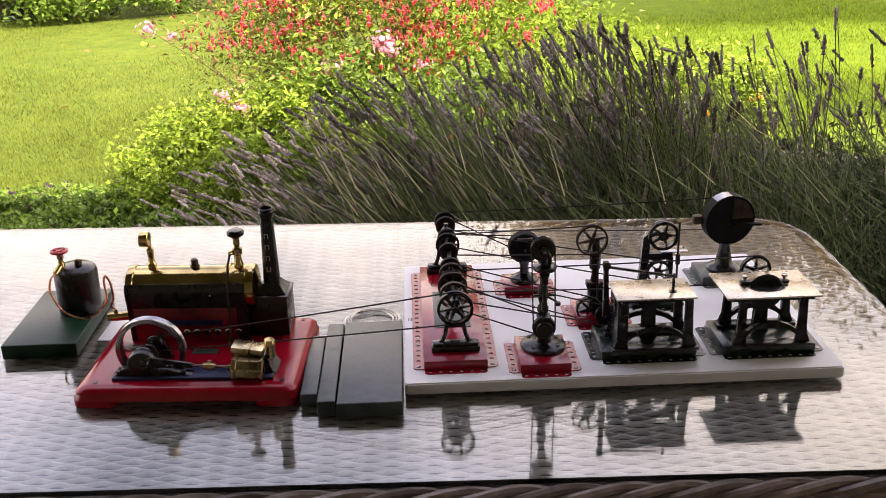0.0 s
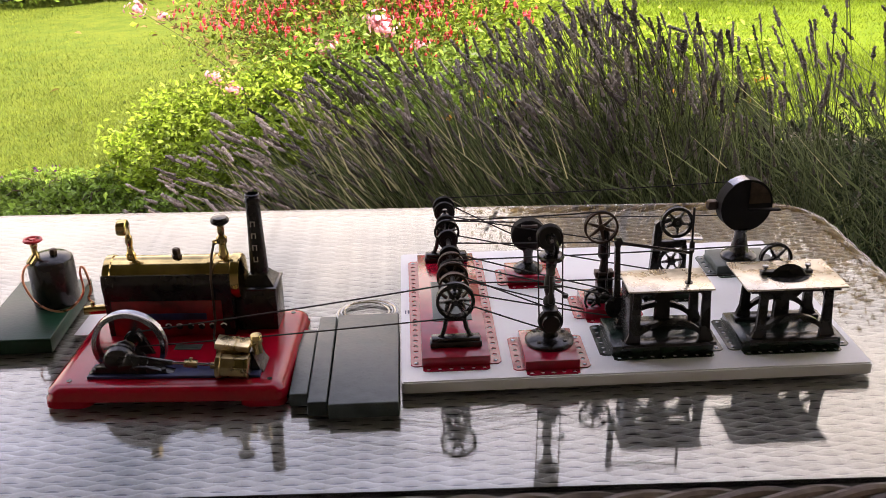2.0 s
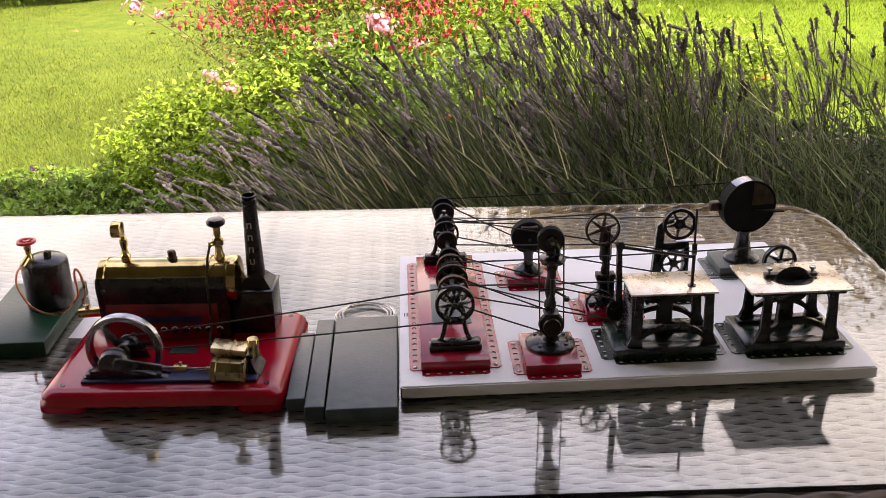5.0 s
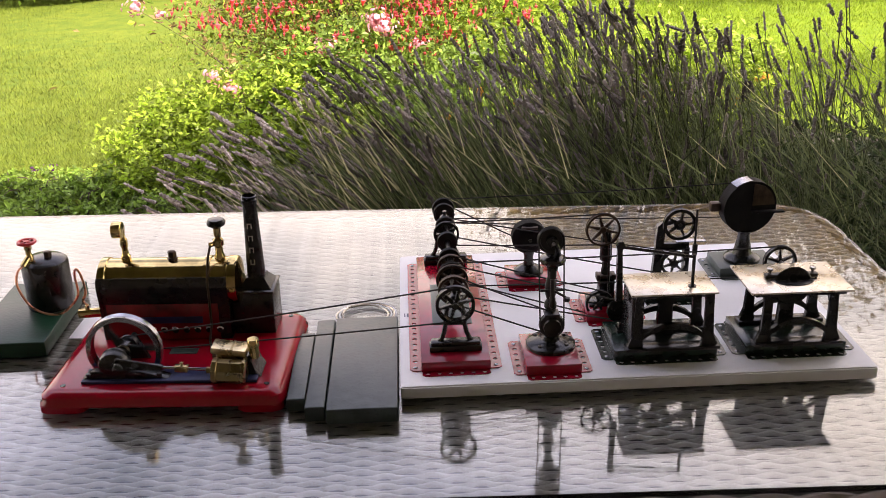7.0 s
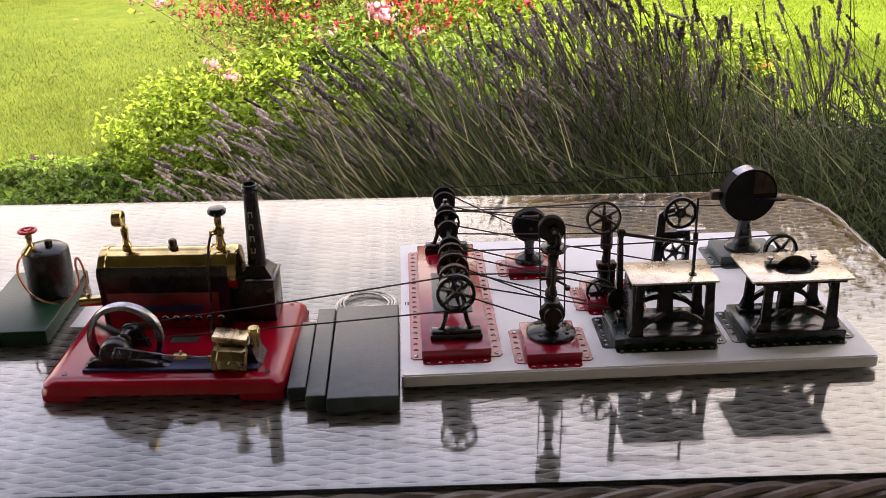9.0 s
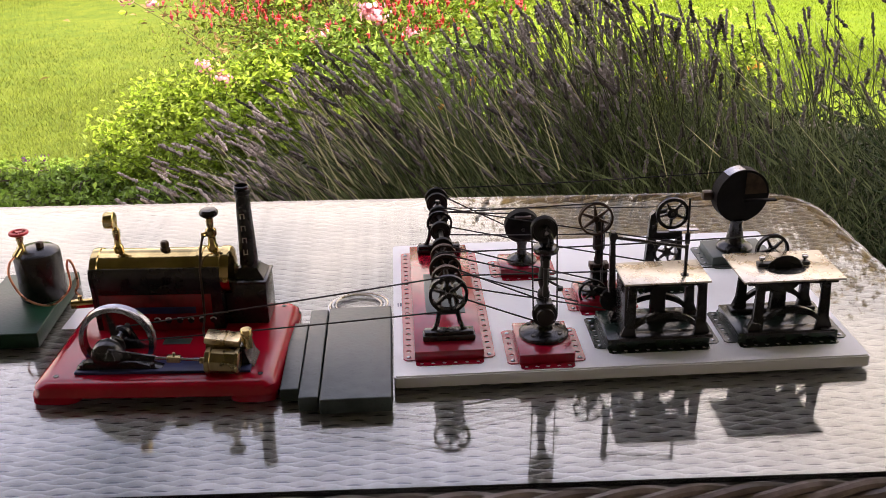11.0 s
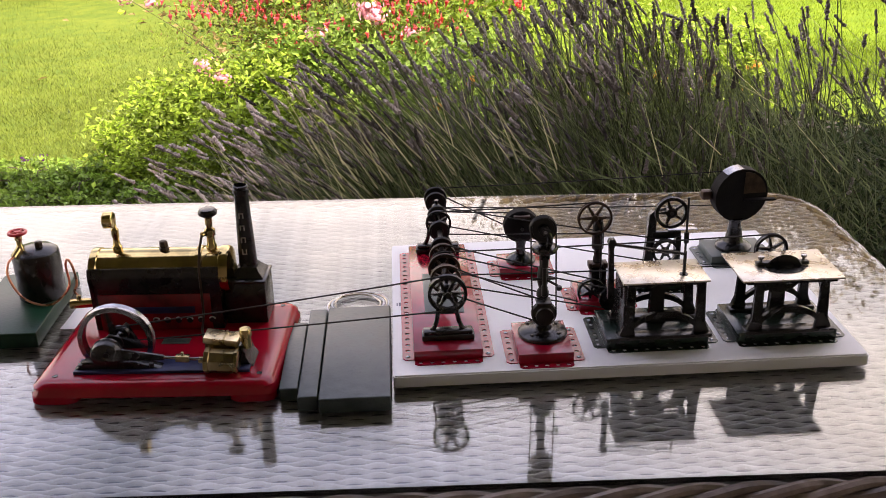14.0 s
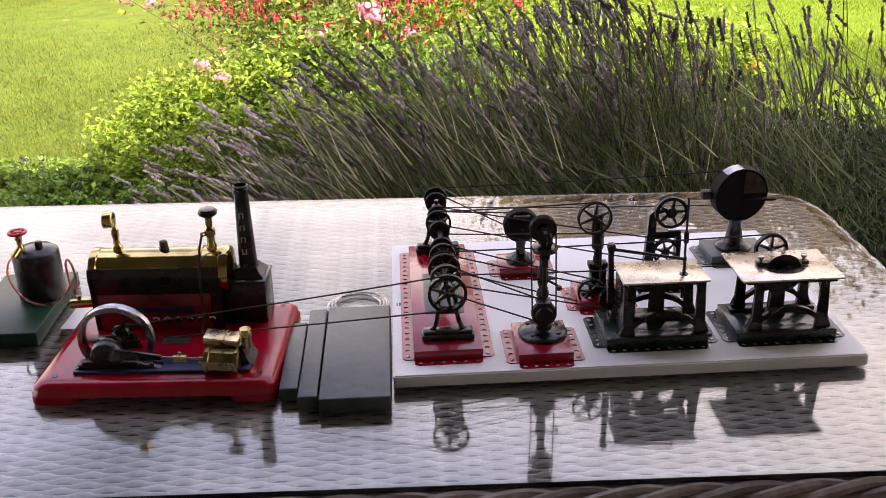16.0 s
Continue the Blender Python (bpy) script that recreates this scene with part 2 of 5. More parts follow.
def lathe(bm, profile, at=(0, 0, 0), axis="z", seg=24):
    """Turn a profile of (radius, height) round an axis through at."""
    m = Matrix.Translation(at) @ axis_frame(axis)
    rings = []
    for r, z in profile:
        if r < 1e-6:
            rings.append([bm.verts.new(m @ Vector((0, 0, z)))])
        else:
            rings.append([bm.verts.new(m @ Vector((r * math.cos(2 * math.pi * i / seg), r * math.sin(2 * math.pi * i / seg), z))) for i in range(seg)])
    for a, b in zip(rings, rings[1:]):
        for i in range(seg):
            j = (i + 1) % seg
            if len(a) == 1 and len(b) == 1:
                continue
            if len(a) == 1:
                bm.faces.new((a[0], b[i], b[j]))
            elif len(b) == 1:
                bm.faces.new((a[i], a[j], b[0]))
            else:
                bm.faces.new((a[i], a[j], b[j], b[i]))
    return bm


def rod(bm, a, b, r, r2=None, seg=10):
    """A closed round bar from a to b."""
    a, b = Vector(a), Vector(b)
    r2 = r if r2 is None else r2
    return lathe(bm, [(0, 0), (r, 0), (r2, (b - a).length), (0, (b - a).length)], a, b - a, seg)


def tube(bm, pts, r, seg=8, closed=False):
    """A round tube along a line of points."""
    pts = [Vector(p) for p in pts]
    n = len(pts)
    rings = []
    side = None
    for i, p in enumerate(pts):
        d = (pts[(i + 1) % n] - pts[i - 1]) if closed else (pts[min(i + 1, n - 1)] - pts[max(i - 1, 0)])
        d.normalize()
        if side is None:
            side = d.orthogonal().normalized()
        side = (side - d * side.dot(d)).normalized()
        up = d.cross(side)
        rings.append([bm.verts.new(p + (side * math.cos(2 * math.pi * k / seg) + up * math.sin(2 * math.pi * k / seg)) * r) for k in range(seg)])
    for i in range(n if closed else n - 1):
        a, b = rings[i], rings[(i + 1) % n]
        for k in range(seg):
            j = (k + 1) % seg
            bm.faces.new((a[k], a[j], b[j], b[k]))
    if not closed:
        bm.faces.new(rings[0][::-1])
        bm.faces.new(rings[-1])
    return bm


def prism(bm, outline, thick, m=None, bevel=0.0):
    """A plate of the given 2D outline (x, z) and thickness along y, centred on y = 0."""
    m = m or Matrix()
    a = [bm.verts.new(m @ Vector((x, -thick / 2, z))) for x, z in outline]
    b = [bm.verts.new(m @ Vector((x, thick / 2, z))) for x, z in outline]
    n = len(a)
    fs = [bm.faces.new(a[::-1]), bm.faces.new(b)]
    for i in range(n):
        j = (i + 1) % n
        fs.append(bm.faces.new((a[i], a[j], b[j], b[i])))
    if bevel:
        es = list({e for f in fs[:2] for e in f.edges})
        bmesh.ops.bevel(bm, geom=es, offset=bevel, segments=1, affect="EDGES")
    return bm


def nb():
    return bmesh.new()


# ---- the setting: ground, lawn, house wall, patio ----
GROUND = -0.72


def sheet(name, xs, ys, z, material, label, category, wave=0.0):
    bm = nb()
    rows = [[bm.verts.new((x, y, z + wave * noise.noise(Vector((x * 0.7, y * 0.7, 3))))) for x in xs] for y in ys]
    for a, b in zip(rows, rows[1:]):
        for i in range(len(xs) - 1):
            bm.faces.new((a[i], a[i + 1], b[i + 1], b[i]))
    return tagged(part(name, bm, material), label, category, kind="structure")


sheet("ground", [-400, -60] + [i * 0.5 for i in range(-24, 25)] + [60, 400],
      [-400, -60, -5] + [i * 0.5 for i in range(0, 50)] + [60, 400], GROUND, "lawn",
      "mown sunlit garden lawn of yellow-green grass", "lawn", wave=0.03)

bm = nb()
box(bm, -7, 7, -1.9, -1.6, GROUND, 2.3)
tagged(part("wall_house", bm, "wall"), "plain rendered house wall that shades the patio", "wall", kind="structure")
# unseen roof added to keep sun and high sky off the table
bm = nb()
box(bm, -7, 7, -1.6, 1.29, 2.10, 2.18)
tagged(part("ceiling_unseen", bm, "wall"), "unseen plain roof added to shade the table", "roof", kind="structure")
sheet("pavement", [-7, 7], [-1.6, 1.9], GROUND + 0.035, "paving", "grey stone paved patio beneath the table", "pavement")
# planting bed, one dark soil sheet a little over the lawn
bm = nb()
rim = [(-2.6, 1.85), (3.2, 1.85), (3.2, 3.0), (2.4, 3.6), (1.4, 4.4), (0.3, 4.6), (-0.7, 4.3), (-1.1, 3.7), (-1.6, 3.45), (-2.6, 3.3)]
bm.faces.new([bm.verts.new((x, y, GROUND + 0.045)) for x, y in rim])
tagged(part("flower_bed", bm, "soil"), "dark soil flower bed behind the table", "flower bed", kind="structure")

# ---- the table ----
TABLE = [(-1.02, 0.758), (0.60, 0.712), (0.612, 1.432), (-1.02, 1.524)]


def table_y(x, k):
    """The near (k = 0) or far (k = 1) edge of the table at x."""
    (x0, y0), (x1, y1) = (TABLE[0], TABLE[1]) if k == 0 else (TABLE[3], TABLE[2])
    return y0 + (y1 - y0) * (x - x0) / (x1 - x0)


def rounded(pts, radius, n=6, inset=0.0):
    out = []
    k = len(pts)
    for i in range(k):
        p, a, b = Vector(pts[i]), Vector(pts[i - 1]), Vector(pts[(i + 1) % k])
        u, v = (a - p).normalized(), (b - p).normalized()
        p = p + (u + v) * inset
        r = radius
        for s in range(n + 1):
            f = s / n
            q = (p + u * r) * (1 - f) ** 2 + p * 2 * f * (1 - f) + (p + v * r) * f ** 2
            out.append((q.x, q.y))
    return out


def slab(bm, outline, z0, z1, bevel=0.0):
    a = [bm.verts.new((x, y, z0)) for x, y in outline]
    b = [bm.verts.new((x, y, z1)) for x, y in outline]
    fs = [bm.faces.new(a[::-1]), bm.faces.new(b)]
    for i in range(len(a)):
        j = (i + 1) % len(a)
        fs.append(bm.faces.new((a[i], a[j], b[j], b[i])))
    if bevel:
        bmesh.ops.bevel(bm, geom=list({e for f in fs[:2] for e in f.edges}), offset=bevel, segments=2, affect="EDGES")
    return bm


rattan_table = group("rattan_table", pose(0, 0, GROUND + 0.035), "woven brown rattan garden table with a clear glass top", "table")
LIFT = -(GROUND + 0.035)     # table top above the patio


def table_parts():
    up = Matrix.Translation((0, 0, LIFT))
    bm = slab(nb(), rounded(TABLE, 0.10, 8), -0.006, 0.0, 0.0012)
    bmesh.ops.transform(bm, matrix=up, verts=bm.verts)
    ob = part("glass_top", bm, "glass", rattan_table, "clear glossy glass sheet", sharp=30)
    ob.visible_shadow = False
    bm = slab(nb(), rounded(TABLE, 0.10, 8, 0.012), -0.045, -0.022)
    bmesh.ops.transform(bm, matrix=up, verts=bm.verts)
    part("tray", bm, "rattan_dark", rattan_table)
    # twisted rim cords round the edge
    ring = rounded(TABLE, 0.10, 10, -0.004)
    pts = []
    for i in range(len(ring)):
        a, b = Vector(ring[i]), Vector(ring[(i + 1) % len(ring)])
        k = max(1, int((b - a).length / 0.004))
        pts += [a + (b - a) * s / k for s in range(k)]
    for phase in range(3):
        path = []
        for i, p in enumerate(pts):
            d = (pts[(i + 1) % len(pts)] - pts[i - 1]).normalized()
            o = Vector((d.y, -d.x))
            w = i * 0.16 + phase * 2 * math.pi / 3
            q = p + o * 0.006 * math.cos(w)
            path.append((q.x, q.y, LIFT - 0.017 + 0.006 * math.sin(w)))
        part("rim_cord", tube(nb(), path, 0.0055, 8, closed=True), "rattan", rattan_table)
    for k in range(4):      # twisted cords of the near side
        for ph in (0.0, 2.094, 4.189):
            path = []
            for i in range(330):
                x = -1.0 + i * 0.0048
                w = x * 2 * math.pi / (0.15 + 0.02 * k) + ph + k * 1.1
                path.append((x, table_y(x, 0) - 0.006 + 0.006 * math.cos(w), LIFT - 0.027 - 0.019 * k + 0.006 * math.sin(w)))
            part("skirt_strand", tube(nb(), path, 0.0052, 8), "rattan", rattan_table)
    for x, y in [(-0.95, 0.82), (0.54, 0.78), (0.55, 1.37), (-0.95, 1.45)]:
        bm = box(nb(), x - 0.03, x + 0.03, y - 0.03, y + 0.03, 0, LIFT - 0.05, 0.006)
        part("leg", bm, "rattan", rattan_table)


table_parts()


def weave():
    """Flat strands across the table that go over and under the stakes, every other one out of step."""
    stake, pitch, half = 0.022, 0.0078, 0.0037
    meshes = []
    n = int(1.60 / (stake / 5))
    for ph in (0, 1):
        bm = nb()
        rows = []
        for i in range(n + 1):
            x = -0.995 + i * stake / 5
            z = 0.0013 * math.sin(math.pi * x / stake + ph * math.pi)
            yb = 0.0022 * abs(math.sin(math.pi * x / stake)) ** 0.8      # every strand arches from stake to stake
            hw = half * (1 - 0.36 * max(0.0, -math.sin(math.pi * x / stake + ph * math.pi)))
            rows.append([bm.verts.new((x, yb + hw * c, z + 0.0022 * s)) for c, s in ((-1, -0.4), (-0.55, 0.7), (0.1, 1.0), (0.65, 0.6), (1, -0.4))])
        for a, b in zip(rows, rows[1:]):
            for i in range(4):
                bm.faces.new((a[i], b[i], b[i + 1], a[i + 1]))
        ob = part("strand", bm, "weave", None, sharp=180)
        meshes.append(ob.data)
        bpy.data.objects.remove(ob)
    slope = math.degrees(math.atan2(TABLE[1][1] - TABLE[0][1], 1.62))
    slope2 = math.degrees(math.atan2(TABLE[2][1] - TABLE[3][1], 1.632))
    k = int(0.735 / pitch)
    for i in range(k):
        f = (i + 0.5) / k
        y = (TABLE[0][1] + 0.012) * (1 - f) + (TABLE[3][1] - 0.012) * f
        a = slope * (1 - f) + slope2 * f
        ob = new("strand", meshes[i % 2])
        ob.parent = rattan_table
        ob.matrix_basis = pose(-1.0, y, LIFT - 0.0145, 0, 0, a) @ Matrix.Translation((1.0, 0, 0))


weave()

# ---- the white board ----
bm = slab(nb(), rounded([(-0.018, 0.893), (0.477, 0.893), (0.477, 1.240), (-0.018, 1.240)], 0.004, 3), 0.002, 0.016, 0.0015)
tagged(part("mounting_board", bm, "board"), "white painted rectangular board that carries the model workshop", "board")
BOARD = 0.016


# ---- pressed plates with rows of holes ----
def holed(bm, x0, x1, y0, y1, z, nx, ny, out, r=0.0026):
    """A thin strip with nx by ny round holes through it; out: the side away from the plate, where its corners are cut."""
    sx, sy = (x1 - x0) / nx, (y1 - y0) / ny
    t = 0.0012
    for i in range(nx):
        for j in range(ny):
            cx, cy = x0 + (i + 0.5) * sx, y0 + (j + 0.5) * sy
            outer, inner, low = [], [], []
            for k in range(8):
                a = math.pi / 4 * k + math.pi / 8
                c, s = math.cos(a), math.sin(a)
                f = 0.5 / max(abs(c), abs(s))
                outer.append(bm.verts.new((cx + c * f * sx, cy + s * f * sy, z + t)))
                inner.append(bm.verts.new((cx + c * r, cy + s * r, z + t)))
                low.append(bm.verts.new((cx + c * r, cy + s * r, z)))
            for k in range(8):
                l = (k + 1) % 8
                bm.faces.new((outer[k], outer[l], inner[l], inner[k]))
                bm.faces.new((inner[k], inner[l], low[l], low[k]))
            # corners of the cell
            for k, (px, py) in zip((0, 2, 4, 6), ((1, 1), (-1, 1), (-1, -1), (1, -1))):
                end_x = i == (nx - 1 if px > 0 else 0)
                end_y = j == (ny - 1 if py > 0 else 0)
                if end_x and end_y and px * out[0] + py * out[1] > 0:
                    continue
                v = bm.verts.new((cx + px * sx / 2, cy + py * sy / 2, z + t))
                bm.faces.new((outer[k], v, outer[(k + 1) % 8]))
    kx, ky = 0.293 * sx, 0.293 * sy
    ring = []
    for px, py in ((-1, -1), (1, -1), (1, 1), (-1, 1)):
        cx, cy = (x1 if px > 0 else x0), (y1 if py > 0 else y0)
        cut = [(cx, cy - py * ky), (cx - px * kx, cy)] if px * out[0] + py * out[1] > 0 else [(cx, cy)]
        ring += cut if px * py > 0 else cut[::-1]
    for a, b in zip(ring, ring[1:] + ring[:1]):
        bm.faces.new([bm.verts.new((*a, z)), bm.verts.new((*b, z)), bm.verts.new((*b, z + t)), bm.verts.new((*a, z + t))])


def plate(x0, x1, y0, y1, colour, label, side=0.012, front=0.009, high=0.012, back=True):
    """A flanged plate: a raised table with holed flanges round it."""
    ob = group("flanged_plate", pose((x0 + x1) / 2, (y0 + y1) / 2, BOARD), label, "metal plate", "perforated plates on the board")
    w, d = (x1 - x0) / 2, (y1 - y0) / 2
    part("raised_table", box(nb(), -w, w, -d, d, 0, high, 0.0014), colour, ob)
    ny, nx = max(2, round(2 * d / 0.0127)), max(2, round(2 * w / 0.0127))
    for s in (-1, 1):
        bm = nb()
        holed(bm, *sorted((s * w, s * (w + side))), -d + 0.003, d + 0.003, 0, 1, ny, (s, 0))
        part("side_flange", bm, colour, ob, smooth=False)
    for s in (-1, 1) if back else (-1,):
        bm = nb()
        holed(bm, -w + 0.001, w - 0.001, *sorted((s * d, s * (d + front))), 0, nx, 1, (0, s))
        part("end_flange", bm, colour, ob, smooth=False)
    for sx in (-1, 1):
        for y in (-d + 0.009, d - 0.004):
            part("screw", lathe(nb(), [(0, 0.0012), (0.0024, 0.0012), (0.0024, 0.0017), (0.0015, 0.0023), (0, 0.0025)], (sx * (w + side / 2), y, 0), seg=10), "steel", ob, "dull silver round screw head")
    return ob


plate(0.004, 0.077, 0.922, 1.207, "red_plate", "long red painted flanged metal plate with rows of holes")
plate(0.112, 0.170, 0.905, 0.979, "red_plate", "small red flanged metal plate under the drill")
plate(0.115, 0.172, 1.122, 1.170, "red_plate", "small red flanged metal plate under a round tool")
plate(0.195, 0.252, 1.020, 1.080, "red_plate", "small red flanged metal plate under the tall wheel post")
plate(0.208, 0.318, 0.929, 1.000, "green_plate", "dark green flanged metal plate under the fretsaw bench")
plate(0.348, 0.456, 0.929, 1.001, "green_plate", "dark green flanged metal plate under the circular saw bench")
plate(0.381, 0.455, 1.130, 1.187, "grey_plate", "grey-green flanged metal plate under the big disc")
plate(0.272, 0.330, 1.066, 1.120, "green_plate", "small dark flanged metal plate under the press")


# ---- slate-coloured slabs and coil beside the engine ----
def slabs():
    for x0, x1, y0, y1, z, lab in [(-0.092, -0.0205, 0.854, 1.058, 0.017, "wide dark grey-green painted slab lying on the glass"),
                                   (-0.1135, -0.0935, 0.861, 1.056, 0.0165, "narrow dark grey-green painted strip lying beside the wide slab"),
                                   (-0.1335, -0.1145, 0.882, 1.028, 0.0145, "short dark grey-green painted strip lying beside the engine")]:
        ob = group("painted_slab", pose((x0 + x1) / 2, (y0 + y1) / 2, 0), lab, "slab", "painted slabs on the glass")
        w, d = (x1 - x0) / 2, (y1 - y0) / 2
        part("block", box(nb(), -w, w, -d, d, 0, z, 0.0016, 3), "slate", ob)


slabs()


# ---- wheels, belts and small fittings of the model workshop ----
SPIN = []       # (part, place, turns a second, start in turns)
FRET = []       # parts that go up and down with the fretsaw


def wheel(name, parent, at, r, width, material, spokes=6, groove=True, turns=3.8, start=0.0, hub=0.22, rim=0.16, label="", spoke_material=None):
    """A spoked pulley on an axle along y: the rim and hub in one mesh, each spoke a part of it."""
    bm = nb()
    w = width / 2
    ri = r * (1 - rim)
    if groove:
        prof = [(ri, -w), (r, -w), (r * 0.955, -w * 0.3), (r * 0.955, w * 0.3), (r, w), (ri, w), (ri, -w)]
    else:
        prof = [(ri, -w), (r * 0.97, -w), (r, -w * 0.6), (r, w * 0.6), (r * 0.97, w), (ri, w), (ri, -w)]
    lathe(bm, prof, (0, 0, 0), "y", 36)
    h = r * hub
    lathe(bm, [(0, -w * 1.25), (h * 0.8, -w * 1.25), (h, -w), (h, w), (h * 0.8, w * 1.25), (0, w * 1.25)], (0, 0, 0), "y", 14)
    ob = part(name, bm, material, parent, label)
    ob.location = at
    for i in range(spokes):
        a = 2 * math.pi * i / spokes
        bm = nb()
        s0, s1 = r * 0.10, r * 0.055
        L0, L1 = h * 0.85, ri * 1.02
        prism(bm, [(L0, -s0), (L1, -s1), (L1, s1), (L0, s0)], width * 0.45, Matrix.Rotation(a, 4, "Y"))
        part("spoke", bm, spoke_material or material, ob)
    if turns:
        SPIN.append((ob, Vector(at), turns, start))
    return ob


def sheave(name, parent, at, r, width, material, turns=3.8):
    """A solid grooved pulley on an axle along y."""
    w = width / 2
    ob = part(name, lathe(nb(), [(0, -w), (r * 0.35, -w), (r * 0.38, -w * 0.6), (r * 0.8, -w * 0.6), (r * 0.83, -w), (r, -w), (r * 0.86, 0), (r, w), (r * 0.83, w), (r * 0.8, w * 0.6), (0, w * 0.6)], (0, 0, 0), "y", 30), material, parent)
    ob.location = at
    if turns:
        SPIN.append((ob, Vector(at), turns, 0.0))
    return ob


def belt(a, b, label, r=0.0009, crossed=False):
    """A cord round two pulleys (x, y, z, radius), axles along y."""
    ax, ay, az, ra = a
    bx, by, bz, rb = b
    d = math.hypot(bx - ax, bz - az)
    base = math.atan2(bz - az, bx - ax)
    off = math.acos(max(-1, min(1, ((ra + rb) if crossed else (ra - rb)) / d)))
    pts = []
    n = 14

    def P(c, rr, ang):
        return Vector((c[0] + rr * math.cos(ang), c[1], c[2] + rr * math.sin(ang)))
    # round a, from the upper tangent the far way to the lower one
    for i in range(n + 1):
        pts.append(P((ax, ay, az), ra, base + off + (2 * math.pi - 2 * off) * i / n))
    lo = (base - off) if not crossed else (base - off + math.pi)
    sweep = 2 * off if not crossed else -(2 * math.pi - 2 * off)
    for i in range(n + 1):
        pts.append(P((bx, by, bz), rb, lo + sweep * i / n))
    out = []
    for i, p in enumerate(pts):
        q = pts[(i + 1) % len(pts)]
        out.append(p)
        L = (q - p).length
        if L > 0.05:
            for k in range(1, 12):       # long runs sag a little
                f = k / 12
                out.append(p.lerp(q, f) - Vector((0, 0, 0.004 * L * 4 * f * (1 - f))))
    return tagged(part("drive_belt", tube(nb(), out, r, 6, closed=True), "belt"), label, "drive belt", "drive belts of the workshop")


# ---- line shaft on the long red plate ----
SX, SZ = 0.0415, 0.087
TOP = BOARD + 0.012


def line_shaft():
    ob = group("line_shaft", pose(0, 0, TOP), "black cast iron line shaft with stands and many belt pulleys", "line shaft")
    z = SZ - TOP
    for y in (0.950, 1.186):
        bm = nb()
        box(bm, SX - 0.028, SX + 0.028, y - 0.008, y + 0.008, 0, 0.007, 0.0015)
        box(bm, SX - 0.0265, SX + 0.0265, y - 0.0065, y + 0.0065, 0.006, 0.011, 0.002)
        part("foot", bm, "black", ob)
        for d in (-1, 1):
            path = [(SX + d * 0.0185, y, 0.009), (SX + d * 0.0145, y, 0.013), (SX + d * 0.0118, y, 0.020), (SX + d * 0.0100, y, 0.030), (SX + d * 0.0088, y, 0.044), (SX + d * 0.0060, y, 0.054), (SX + d * 0.002, y, z)]
            part("stand_leg", tube(nb(), path, 0.0026, 8), "black", ob)
        part("cross_bar", rod(nb(), (SX - 0.010, y, 0.030), (SX + 0.010, y, 0.030), 0.0018), "black", ob)
        bm = lathe(nb(), [(0, -0.006), (0.006, -0.006), (0.007, -0.003), (0.007, 0.003), (0.006, 0.006), (0, 0.006)], (SX, y, z), "y", 16)
        rod(bm, (SX, y, z), (SX, y, z + 0.011), 0.002, 0.0028)
        part("bearing", bm, "black", ob)
    part("shaft", rod(nb(), (SX, 0.931, z), (SX, 1.240, z), 0.0028, seg=12), "iron", ob)
    wheel("drive_pulley", ob, (SX, 0.938, z - 0.001), 0.0205, 0.008, "black", 6, start=0.03)
    wheel("back_pulley", ob, (SX, 1.135, z), 0.0155, 0.006, "black", 5, start=0.1)
    wheel("middle_pulley", ob, (SX, 0.998, z), 0.0175, 0.006, "bronze", 6, start=0.0)
    for y, r in ((0.972, 0.0165), (1.033, 0.0150)):
        wheel("open_pulley", ob, (SX, y, z), r, 0.006, "bronze", 5, start=y, rim=0.14)
    for y, r, w in [(1.012, 0.0150, 0.006), (1.058, 0.0125, 0.006), (1.110, 0.0120, 0.006), (1.160, 0.0125, 0.006), (1.206, 0.0135, 0.006), (1.224, 0.0145, 0.006)]:
        sheave("pulley", ob, (SX, y, z), r, w, "iron" if r < 0.015 else "black")
    bm = box(nb(), -0.022, 0.022, -0.054, 0.054, 0, 0.0008, 0.0002)
    card = tagged(part("grey_sheet", bm, "grey_plate"), "dull grey flat sheet lying on the red plate", "sheet")
    card.location = (0.041, 1.062, TOP)


line_shaft()


